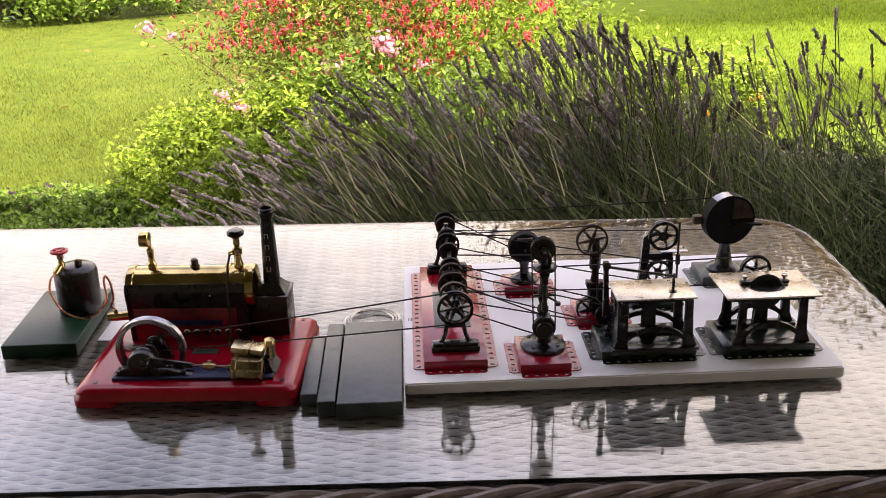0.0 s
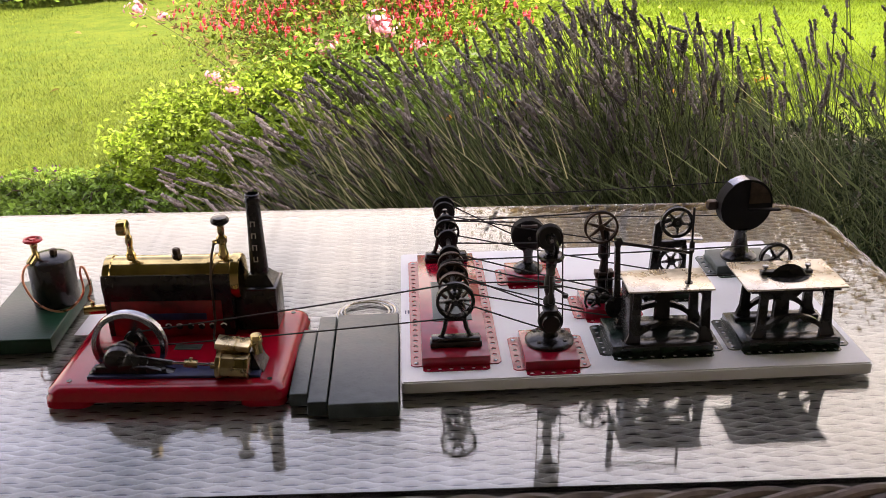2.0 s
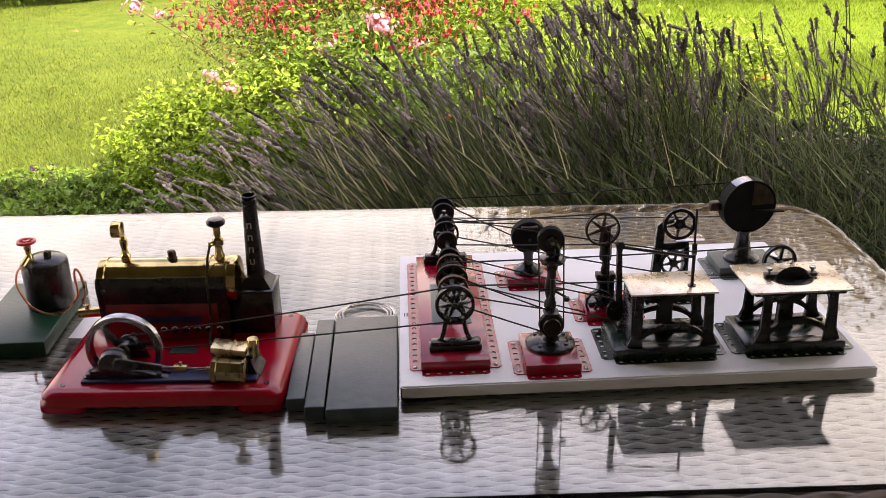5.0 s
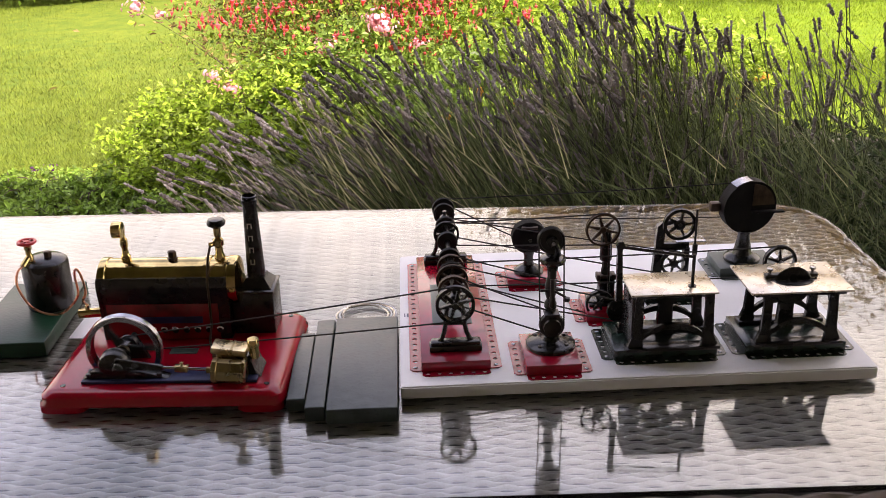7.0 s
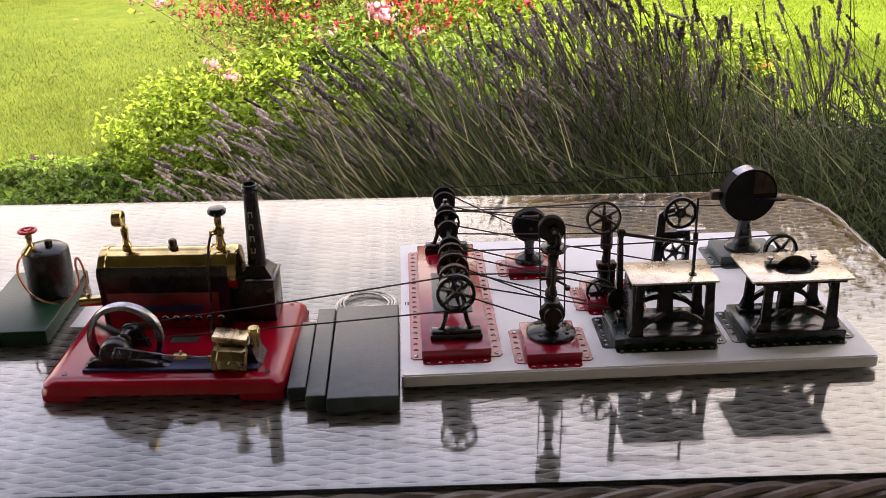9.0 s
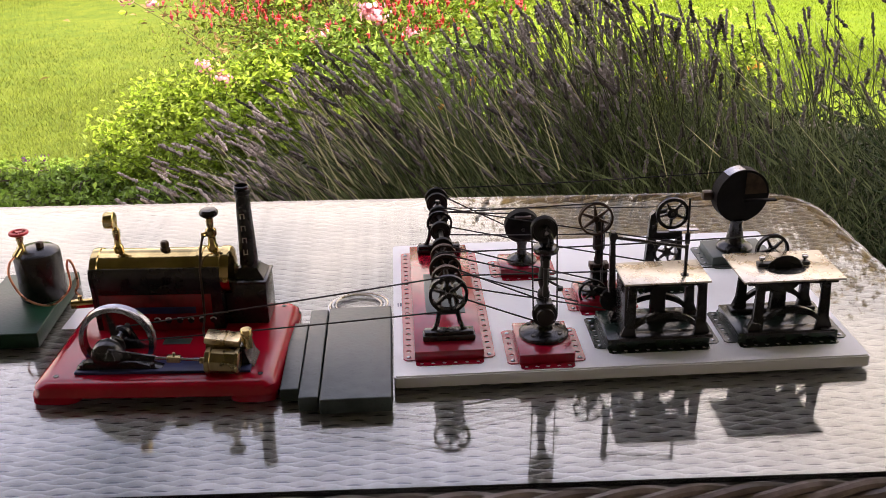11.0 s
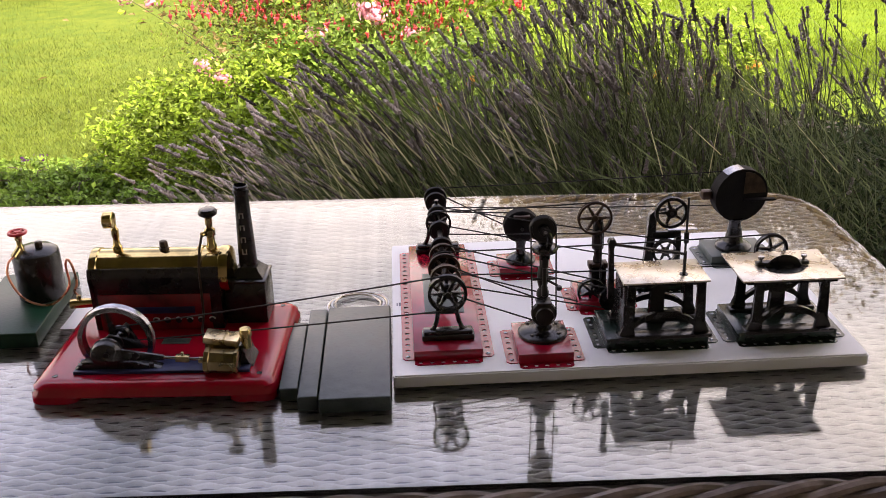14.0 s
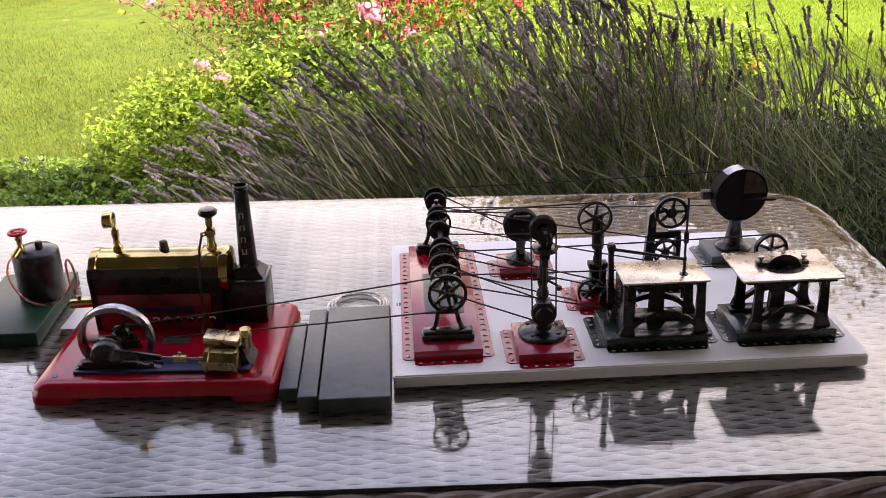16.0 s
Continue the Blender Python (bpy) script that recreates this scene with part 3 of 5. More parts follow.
# ---- bench drill ----
def drill():
    X, Y = 0.143, 0.950
    ob = group("bench_drill", pose(X, Y, TOP), "black cast iron toy bench drill on a round foot", "drill")
    part("foot", lathe(nb(), [(0, 0), (0.0265, 0), (0.0265, 0.003), (0.024, 0.005), (0.010, 0.0075), (0.007, 0.012), (0, 0.012)], seg=32), "black", ob)
    for a in (0.6, 2.4, 4.0, 5.6):
        part("bolt", lathe(nb(), [(0, 0.0045), (0.0022, 0.0045), (0.0022, 0.007), (0, 0.007)], (0.020 * math.cos(a), 0.020 * math.sin(a), 0), seg=6), "iron", ob)
    part("column", lathe(nb(), [(0.0072, 0.010), (0.0060, 0.016), (0.0044, 0.022), (0.0044, 0.040), (0.0066, 0.043), (0.0066, 0.048), (0.0040, 0.052), (0.0056, 0.058), (0.0062, 0.066), (0.0052, 0.074), (0.0036, 0.078), (0.0040, 0.086), (0.0055, 0.092), (0.0042, 0.098), (0.0060, 0.102), (0.0060, 0.110), (0.0034, 0.114), (0.0030, 0.128), (0, 0.130)], (0, 0.004, 0), seg=14), "iron", ob)
    bm = lathe(nb(), [(0, -0.009), (0.009, -0.009), (0.0095, -0.006), (0.0075, -0.005), (0.0125, -0.002), (0.0135, 0.002), (0.011, 0.004), (0.009, 0.009), (0, 0.009)], (0, 0, 0), "y", 26)
    c = part("cone_pulley", bm, "iron", ob)
    c.location = (0, -0.006, 0.027)
    SPIN.append((c, Vector((0, -0.006, 0.027)), 4.2, 0))
    sheave("top_wheel", ob, (-0.002, -0.006, 0.1235), 0.0140, 0.006, "iron", turns=4.2)
    part("head_cup", lathe(nb(), [(0, 0.090), (0.0055, 0.090), (0.0062, 0.096), (0.0125, 0.0985), (0.0138, 0.1015), (0.0132, 0.104), (0.0075, 0.1055), (0, 0.106)], (0, -0.006, 0), seg=24), "black", ob)
    bm = tube(nb(), [(0.003, -0.008, 0.104), (0.0045, -0.0125, 0.110), (0.004, -0.0145, 0.117), (0.0015, -0.0135, 0.1225), (-0.002, -0.0105, 0.1235)], 0.0030, 10)
    lathe(bm, [(0, -0.004), (0.0052, -0.004), (0.0058, 0), (0.0052, 0.004), (0, 0.004)], (-0.001, -0.012, 0.1235), "y", 16)
    part("goose_neck", bm, "black", ob)
    part("hub_cap", lathe(nb(), [(0, -0.0056), (0.0020, -0.0056), (0.0024, -0.0045), (0.0024, -0.003), (0, -0.003)], (-0.001, -0.012, 0.1235), "y", 14), "steel", ob, "bright steel hub cap")
    part("spindle", lathe(nb(), [(0, 0.040), (0.0012, 0.040), (0.0012, 0.047), (0.0032, 0.049), (0.0036, 0.058), (0.0022, 0.061), (0.0022, 0.080), (0.0040, 0.082), (0.0040, 0.094), (0.0020, 0.096), (0.0020, 0.1), (0, 0.1)], (0, -0.008, 0), seg=12), "iron", ob)
    bm = nb()
    rod(bm, (0.002, -0.006, 0.066), (0.014, -0.010, 0.060), 0.0013)
    lathe(bm, [(0, -0.003), (0.003, -0.002), (0.0034, 0), (0.003, 0.002), (0, 0.003)], (0.0148, -0.011, 0.058), "z", 10)
    part("feed_lever", bm, "iron", ob)
    part("cross_arm", rod(nb(), (-0.012, -0.004, 0.066), (0.012, -0.004, 0.066), 0.0015), "iron", ob)
    part("work_table", box(nb(), -0.008, 0.008, -0.012, 0.004, 0.0385, 0.041, 0.0008), "iron", ob)
    belt((X, Y - 0.010, TOP + 0.027, 0.0125), (X - 0.002, Y - 0.0095, TOP + 0.1235, 0.0130), "dark cord belt looped upright on the bench drill", 0.0008)


drill()


# ---- round buffing tools on pedestals ----
def pedestal(bm, h, foot, neck):
    lathe(bm, [(0, 0), (foot, 0), (foot, 0.003), (foot * 0.86, 0.0055), (foot * 0.45, 0.010), (neck, h * 0.32), (neck * 0.92, h * 0.7), (neck * 1.25, h), (0, h)], seg=28)
    return bm


def small_fan():
    X, Y = 0.1435, 1.146
    ob = group("small_buffing_wheel", pose(X, Y, TOP), "black round buffing wheel tool on a turned pedestal", "buffing tool")
    part("pedestal", pedestal(nb(), 0.030, 0.0185, 0.0062), "black", ob)
    bm = lathe(nb(), [(0, -0.011), (0.004, -0.012), (0.012, -0.010), (0.018, -0.006), (0.0195, -0.004), (0.0195, 0.006), (0.018, 0.008), (0, 0.009)], (0, 0, 0), "y", 36)
    d = part("drum", bm, "matt_black", ob)
    d.matrix_basis = pose(0, 0, 0.047, 6, 0, 0) @ Matrix.Scale(1.1, 4)
    bm = box(nb(), -0.009, 0.009, -0.0105, -0.004, 0.0135, 0.0160, 0.0006)
    part("slot_strip", bm, "bronze", d, "dull metal strip")
    for y in (0.012, 0.020):
        sheave("pulley", ob, (0, y, 0.047), 0.013 if y < 0.015 else 0.010, 0.005, "iron")
    part("axle", rod(nb(), (0, -0.016, 0.047), (0, 0.024, 0.047), 0.002), "iron", ob)


small_fan()


def big_disc():
    X, Y = 0.4165, 1.158
    ob = group("large_buffing_disc", pose(X, Y, TOP), "large black sanding disc with painted-on rim light on a pedestal", "sanding tool")
    part("pedestal", lathe(nb(), [(0, 0), (0.0225, 0), (0.0225, 0.0035), (0.020, 0.006), (0.0125, 0.009), (0.0108, 0.014), (0.0072, 0.034), (0.0095, 0.040), (0, 0.040)], seg=30), "black", ob)
    turn = pose(0.003, 0, 0.071, 2, 0, 8)
    d = part("drum", lathe(nb(), [(0, -0.0045), (0.0330, -0.0045), (0.0345, -0.0045), (0.0345, 0.013), (0.031, 0.014), (0, 0.014)], (0, 0, 0), "y", 56), "matt_black", ob)
    d.matrix_basis = turn
    arc = [radians(90 + 4 * k) for k in range(10)]       # light on the top of the drum's rim, put in as a bright arc
    bm = prism(nb(), [(0.0353 * math.cos(a), 0.0353 * math.sin(a)) for a in arc] + [(0.0345 * math.cos(a), 0.0345 * math.sin(a)) for a in arc[::-1]], 0.0165, Matrix.Translation((0, 0.0045, 0)))
    part("band", bm, "steel", d, "bright arc for the light on the rim")
    pts = [(0.002, 0.003)] + [(0.0315 * math.cos(a), 0.0315 * math.sin(a)) for a in [radians(4 + 82 * i / 12) for i in range(13)]]
    part("face_sector", prism(nb(), pts, 0.001, Matrix.Translation((0, -0.0052, 0))), "worn_brown", d, "brown quarter of the disc")
    bm = nb()
    rod(bm, (-0.043, 0.006, 0.071), (-0.029, 0.006, 0.071), 0.0026)
    box(bm, -0.045, -0.031, -0.001, 0.011, 0.065, 0.077, 0.003)
    part("side_lug", bm, "bronze", ob)
    part("rest_table", box(nb(), 0.004, 0.044, -0.014, -0.006, 0.0660, 0.0685, 0.0008), "matt_black", ob, "narrow black work rest")
    sheave("pulley", ob, (0.0, 0.024, 0.073), 0.024, 0.006, "iron")


big_disc()


# ---- tall post with a wheel ----
def hammer():
    X, Y = 0.2205, 1.052
    ob = group("wheel_post_tool", pose(X, Y, TOP), "tall bronzed post tool with a six-spoked flywheel", "model tool")
    bm = nb()
    box(bm, -0.020, 0.020, -0.016, 0.014, 0, 0.004, 0.001)
    box(bm, -0.008, 0.010, -0.010, 0.008, 0.003, 0.030, 0.002)
    part("base_block", bm, "black", ob)
    part("post", lathe(nb(), [(0.0050, 0.003), (0.0050, 0.040), (0.0040, 0.044), (0.0040, 0.050), (0.0068, 0.053), (0.0072, 0.058), (0.0066, 0.078), (0.0052, 0.086), (0.0060, 0.092), (0, 0.098)], seg=14), "black", ob)
    bm = nb()
    box(bm, -0.008, 0.009, -0.008, 0.006, 0.0310, 0.0355, 0.0015)
    box(bm, -0.011, -0.007, -0.009, 0.003, 0.0295, 0.037, 0.001)
    box(bm, 0.006, 0.011, -0.009, 0.003, 0.0295, 0.037, 0.001)
    part("guide_bracket", bm, "bronze", ob)
    part("axle", rod(nb(), (-0.0060, -0.014, 0.0945), (-0.0060, 0.010, 0.0945), 0.002), "bronze", ob)
    wheel("flywheel", ob, (-0.0068, -0.012, 0.0945), 0.0195, 0.0055, "bronze", 6, turns=3.3, start=0.04, rim=0.12, hub=0.2)
    wheel("lower_wheel", ob, (-0.010, -0.022, 0.008), 0.0160, 0.005, "black", 6, turns=3.9, start=0.01)
    part("crank_rod", rod(nb(), (0.001, -0.017, 0.010), (0.001, -0.012, 0.090), 0.0013), "black", ob)


hammer()


# ---- press behind the fretsaw ----
def press():
    X, Y = 0.306, 1.088
    ob = group("wheel_press", pose(X, Y, TOP), "black cast iron toy press with a large spoked wheel", "press")
    bm = nb()
    prism(bm, [(-0.025, 0), (-0.012, 0), (-0.0105, 0.040), (-0.0095, 0.078), (-0.0135, 0.082), (-0.0185, 0.078), (-0.0205, 0.045), (-0.0225, 0.016)], 0.008)
    part("side_frame", bm, "black", ob)
    bm = nb()
    box(bm, -0.014, 0.020, -0.005, 0.005, 0.047, 0.056, 0.001)
    box(bm, -0.014, 0.020, -0.005, 0.005, 0, 0.005, 0.001)
    box(bm, 0.014, 0.021, -0.005, 0.005, 0.004, 0.050, 0.001)
    part("cross_frame", bm, "black", ob)
    wheel("main_wheel", ob, (0.0045, -0.012, 0.083), 0.0192, 0.0055, "black", 5, turns=3.2, start=0.11, rim=0.2, hub=0.34)
    wheel("lower_wheel", ob, (0.001, -0.010, 0.033), 0.0158, 0.005, "black", 6, turns=3.8, start=0.02, rim=0.2, hub=0.32)
    part("axle", rod(nb(), (0.0045, -0.016, 0.083), (0.0045, 0.006, 0.083), 0.0024), "iron", ob)
    part("arm", rod(nb(), (-0.014, 0, 0.078), (0.0045, 0, 0.083), 0.003), "black", ob)
    bm = nb()
    rod(bm, (0.0225, -0.018, 0.0), (0.0225, -0.018, 0.103), 0.0014)
    box(bm, 0.0200, 0.0255, -0.020, -0.016, 0.046, 0.060, 0.0008)
    part("ram", bm, "iron", ob)
    bm = box(nb(), 0.005, 0.040, -0.004, 0.016, 0.0560, 0.0575, 0.0005)
    part("feed_tray", bm, "steel", ob, "plain bright metal tray")


press()


# ---- the two saw benches ----
def bench_frame(ob, x0, x1, y0, y1, zt, back_panel):
    """Cast legs with flared feet, a low arch across the front and back, braces at the sides."""
    lw = 0.0085
    for i, x in enumerate((x0, x1)):
        s = 1 if i == 0 else -1
        for y in (y0, y1):
            bm = nb()
            prism(bm, [(-0.013 if s > 0 else -0.007, 0), (0.007 if s > 0 else 0.013, 0), (0.0055 if s > 0 else 0.0090, 0.006), (lw / 2 + (0 if s > 0 else 0.001), 0.016), (lw / 2, zt), (-lw / 2, zt), (-lw / 2 - (0.001 if s > 0 else 0), 0.016), (-0.0090 if s > 0 else -0.0055, 0.006)], 0.006, Matrix.Translation((x, y, 0)), 0.0008)
            part("leg", bm, "black", ob)
        # side brace: an arch under the top from leg to leg
        n = 10
        top = [((y1 - y0) * k / n, zt) for k in range(n + 1)]
        low = [((y1 - y0) * k / n, zt - 0.006 - 0.018 * abs(2 * k / n - 1) ** 2) for k in range(n + 1)]
        bm = nb()
        prism(bm, [(a, b) for a, b in low] + [(a, b) for a, b in top[::-1]], 0.004, Matrix.Translation((x, y0, 0)) @ Matrix.Rotation(radians(90), 4, "Z"))
        part("side_brace", bm, "black", ob)
    for y in (y0, y1):
        n = 14
        up = [(x0 + (x1 - x0) * k / n, 0.024 * (1 - (2 * k / n - 1) ** 2) ** 0.5 + 0.0055) for k in range(n + 1)]
        dn = [(x0 + (x1 - x0) * k / n, max(0.0, 0.024 * (1 - (2 * k / n - 1) ** 2) ** 0.5 - 0.001)) for k in range(n + 1)]
        part("arch", prism(nb(), dn + up[::-1], 0.005, Matrix.Translation((0, y, 0))), "black", ob)
    cx, cy = (x0 + x1) / 2, (y0 + y1) / 2
    bm = prism(nb(), [(cx - 0.011, 0), (cx + 0.011, 0), (cx + 0.0075, 0.005), (cx + 0.0065, zt - 0.026), (cx + 0.016, zt - 0.016), (cx + 0.016, zt), (cx - 0.016, zt), (cx - 0.016, zt - 0.016), (cx - 0.0065, zt - 0.026), (cx - 0.0075, 0.005)], 0.008, Matrix.Translation((0, cy + 0.012, 0)), 0.0008)
    part("centre_post", bm, "black", ob)
    if back_panel:
        n = 12
        w = x1 - x0
        outer = [(x0, zt), (x0, zt - 0.022)] + [(x0 + w * (0.06 + 0.88 * k / n), zt - 0.022 + 0.016 * (1 - (2 * k / n - 1) ** 2) ** 0.5) for k in range(n + 1)] + [(x1, zt - 0.022), (x1, zt)]
        part("back_panel", prism(nb(), outer, 0.005, Matrix.Translation((0, y1 + 0.001, 0))), "black", ob)
    bm = box(nb(), x0 - 0.013, x1 + 0.013, y0 - 0.008, y0 + 0.008, 0, 0.004, 0.001)
    box(bm, x0 - 0.013, x1 + 0.013, y1 - 0.008, y1 + 0.008, 0, 0.004, 0.001)
    part("foot_bar", bm, "black", ob)


def bench_top(ob, x0, x1, y0, y1, z):
    part("table_plate", box(nb(), x0, x1, y0, y1, z - 0.0022, z, 0.0006), "table_plate", ob, "worn bright metal table plate")
    part("table_rail", box(nb(), x0 + 0.006, x1 - 0.006, y0 + 0.004, y1 - 0.004, z - 0.0065, z - 0.0022, 0.0006), "black", ob)


def saw_bench():
    ob = group("circular_saw_bench", pose(0.398, 0.925, TOP), "black cast iron toy saw bench with bright metal top", "saw bench", "toy saw benches")
    bench_frame(ob, -0.030, 0.039, 0.006, 0.060, 0.060, True)
    bench_top(ob, -0.0535, 0.0535, -0.008, 0.067, 0.066)
    part("shaft", rod(nb(), (0.0, 0.02, 0.052), (0.0, 0.095, 0.052), 0.0025), "iron", ob)
    b = part("saw_blade", lathe(nb(), [(0, -0.0008), (0.0205, -0.0008), (0.0215, 0), (0.0205, 0.0008), (0, 0.0008)], (0, 0, 0), "y", 40), "black", ob, "dark round saw blade")
    b.location = (0.0005, 0.024, 0.0585)
    SPIN.append((b, Vector(b.location), 5.0, 0))
    # dark half-disc laid on the table as the blade's reflection
    bm = nb()
    half = [(0.0225 * math.cos(radians(180 + 12 * k)), 0.024 + 0.017 * math.sin(radians(180 + 12 * k))) for k in range(16)]
    slab(bm, half, 0.0662, 0.0668)
    part("blade_reflection", bm, "black", ob, "dark half-round shape for the blade's reflection")
    bm = box(nb(), -0.028, 0.028, 0.026, 0.034, 0.0665, 0.0705, 0.0008)
    part("guard_bar", bm, "iron", ob)
    for x in (-0.023, 0.023):
        part("thumb_screw", lathe(nb(), [(0, 0.070), (0.0015, 0.070), (0.0015, 0.073), (0.0034, 0.0745), (0.0034, 0.077), (0, 0.0775)], (x, 0.030, 0), seg=12), "steel", ob, "bright knurled thumb screw")
    wheel("drive_wheel", ob, (0.010, 0.088, 0.059), 0.0185, 0.0055, "black", 5, turns=3.6, start=0.05)
    part("stub_axle", rod(nb(), (0.010, 0.060, 0.059), (0.010, 0.092, 0.059), 0.0025), "iron", ob)


saw_bench()


def fret_bench():
    ob = group("fretsaw_bench", pose(0.266, 0.925, TOP), "black cast iron toy fretsaw bench with worn metal top", "saw bench", "toy saw benches")
    bench_frame(ob, -0.034, 0.040, 0.006, 0.052, 0.0625, True)
    bench_top(ob, -0.0450, 0.0455, -0.006, 0.050, 0.0685)
    bm = box(nb(), -0.041, -0.028, 0.006, 0.050, 0.002, 0.058, 0.002)
    part("side_casting", bm, "black", ob)
    part("insert", lathe(nb(), [(0, 0.0686), (0.0042, 0.0686), (0.0042, 0.0694), (0, 0.0694)], (0.022, 0.012, 0), seg=16), "black", ob)
    # the bow of the saw, which goes up and down: one casting with its blade
    bm = nb()
    prism(bm, [(-0.053, -0.058), (-0.046, -0.058), (-0.0485, 0.000), (-0.0465, 0.006), (-0.048, 0.0105), (-0.0535, 0.0105), (-0.055, 0.006), (-0.0535, 0.000)], 0.006)
    rod(bm, (-0.050, 0, 0.004), (0.022, -0.020, -0.002), 0.0017)
    lathe(bm, [(0, -0.004), (0.0042, -0.004), (0.0046, 0), (0.0042, 0.004), (0, 0.004)], (-0.0505, 0, 0.006), "y", 14)
    bow = part("saw_bow", bm, "black", ob)
    bow.location = (0, 0.032, 0.096)
    part("blade_rod", rod(nb(), (0.022, -0.020, -0.046), (0.022, -0.020, 0.001), 0.0018, seg=8), "black", bow)
    FRET.append((bow, Vector((0, 0.032, 0.096))))
    sheave("crank_wheel", ob, (-0.043, 0.060, 0.020), 0.0130, 0.005, "black")


fret_bench()


# ---- the steam engine ----
ENGINE = pose(-0.3835, 0.9015, 0, 0, 0, -3.5)


def steam_engine():
    ob = group("steam_engine", ENGINE, "red and brass toy steam engine with boiler and black chimney", "steam engine")
    W, D, T = 0.2465, 0.188, 0.022
    # pressed base: flared skirt with feet
    bm = nb()
    lo = rounded([(-0.005, -0.004), (W + 0.001, -0.004), (W + 0.001, D), (-0.005, D)], 0.016, 6)
    mid = rounded([(-0.003, -0.002), (W - 0.001, -0.002), (W - 0.001, D - 0.002), (-0.003, D - 0.002)], 0.016, 6)
    hi = rounded([(0.003, 0.003), (W - 0.006, 0.003), (W - 0.006, D - 0.007), (0.003, D - 0.007)], 0.013, 6)
    top = rounded([(0.009, 0.009), (W - 0.012, 0.009), (W - 0.012, D - 0.012), (0.009, D - 0.012)], 0.010, 6)
    rings = []
    for pts, z in ((lo, 0.0075), (lo, 0.0095), (mid, 0.012), (mid, 0.0165), (hi, 0.0210), (top, T)):
        rings.append([bm.verts.new((x, y, z)) for x, y in pts])
    for a, b in zip(rings, rings[1:]):
        for i in range(len(a)):
            j = (i + 1) % len(a)
            bm.faces.new((a[i], a[j], b[j], b[i]))
    bm.faces.new(rings[-1])
    bm.faces.new(rings[0][::-1])
    part("base_plate", bm, "red", ob, sharp=50)
    for x in (-0.004, W - 0.048):
        for y in (-0.003, D - 0.035):
            part("base_foot", slab(nb(), rounded([(x, y), (x + 0.048, y), (x + 0.048, y + 0.034), (x, y + 0.034)], 0.010, 4), 0.0, 0.008, 0.001), "red", ob)
    for x, y in ((0.018, 0.016), (W - 0.018, 0.016), (W - 0.018, D - 0.016)):
        part("screw_hole", lathe(nb(), [(0, T + 0.0002), (0.0028, T + 0.0002), (0.0028, T + 0.0006), (0, T + 0.0005)], (x, y, 0), seg=12), "black", ob)
    # firebox: a casing that hugs the boiler, its black also the shade below the barrel
    BY, BZ, BR = 0.141, 0.0838, 0.0255
    x0, x1 = 0.033, 0.172
    prof = [(BY - 0.024, T)] + [(BY - 0.0258, T + 0.050)]
    for k in range(9):
        a = radians(180 - 3 - k * 3)
        prof.append((BY + (BR + 0.0024) * math.cos(a), BZ + (BR + 0.0024) * math.sin(a)))
    back = [(2 * BY - y, z) for y, z in prof[::-1]]
    m = Matrix.Rotation(radians(90), 4, "Z")
    bm = nb()
    prism(bm, prof + back, x1 - x0, Matrix.Translation(((x0 + x1) / 2, 0, 0)) @ m)
    part("firebox", bm, "black", ob, "black firebox casing", sharp=30)
    bm = nb()
    prism(bm, prof[:1] + [(BY - 0.027, T + 0.050)] + [(y - 0.001, z) for y, z in prof[2:]] + back[:-2] + [(BY + 0.027, T + 0.050)] + back[-1:], 0.004, Matrix.Translation((x0 - 0.002, 0, 0)) @ m)
    part("end_plate", bm, "black", ob)
    # red panel darkened for its shade, blue band and slot row on the front
    bm = nb()
    fy = BY - 0.0263
    box(bm, x0 + 0.003, x1 - 0.012, fy - 0.0001, fy + 0.0040, T + 0.001, T + 0.044, 0.0003)
    part("front_panel", bm, "red_dark", ob, "red enamelled front panel darkened for shade")
    bm = nb()
    box(bm, x0 + 0.036, x1 - 0.030, fy - 0.0007, fy + 0.001, T + 0.021, T + 0.0290, 0.0003)
    part("decal_band", bm, "blue", ob, "dark blue label band")
    for i in range(7):
        x = x0 + 0.052 + i * 0.0125
        bm = lathe(nb(), [(0, -0.0008), (0.0034, -0.0008), (0.0038, -0.0003), (0.0038, 0.001), (0, 0.001)], (x, fy + 0.0003, T + 0.0125), "y", 14)
        part("air_hole", bm, "black", ob)
        # white crescent painted in for the glint at the hole's edge
        bm = nb()
        tube(bm, [(x + 0.0036 * math.cos(a), fy - 0.0007, T + 0.0125 + 0.0036 * math.sin(a)) for a in [radians(20 + 14 * k) for k in range(10)]], 0.0008, 5)
        part("hole_lip", bm, "white", ob)
    # boiler
    bm = lathe(nb(), [(0, 0.024), (0.012, 0.0235), (0.021, 0.0250), (BR + 0.0008, 0.0262), (BR + 0.0012, 0.0275), (BR + 0.0012, 0.034), (BR, 0.035), (BR, 0.168), (BR + 0.0012, 0.169), (BR + 0.0012, 0.176), (BR, 0.1785), (0.021, 0.1795), (0.012, 0.1815), (0, 0.1815)], (0.003, BY, BZ), "x", 48)
    part("boiler", bm, "brass", ob, "polished brass boiler barrel", sharp=45)
    part("boiler_band", lathe(nb(), [(BR + 0.0002, 0.146), (BR + 0.0016, 0.146), (BR + 0.0016, 0.152), (BR + 0.0002, 0.152)], (0, BY, BZ), "x", 48), "brass", ob)
    top = BZ + BR
    # pressure gauge on a bent pillar
    bm = lathe(nb(), [(0, -0.001), (0.0052, -0.001), (0.0056, 0.004), (0.0040, 0.006), (0.0032, 0.014), (0.0042, 0.016), (0.0042, 0.024), (0.0026, 0.026), (0.0020, 0.034), (0, 0.034)], (0.0575, BY, top), seg=16)
    part("gauge_pillar", bm, "brass", ob)
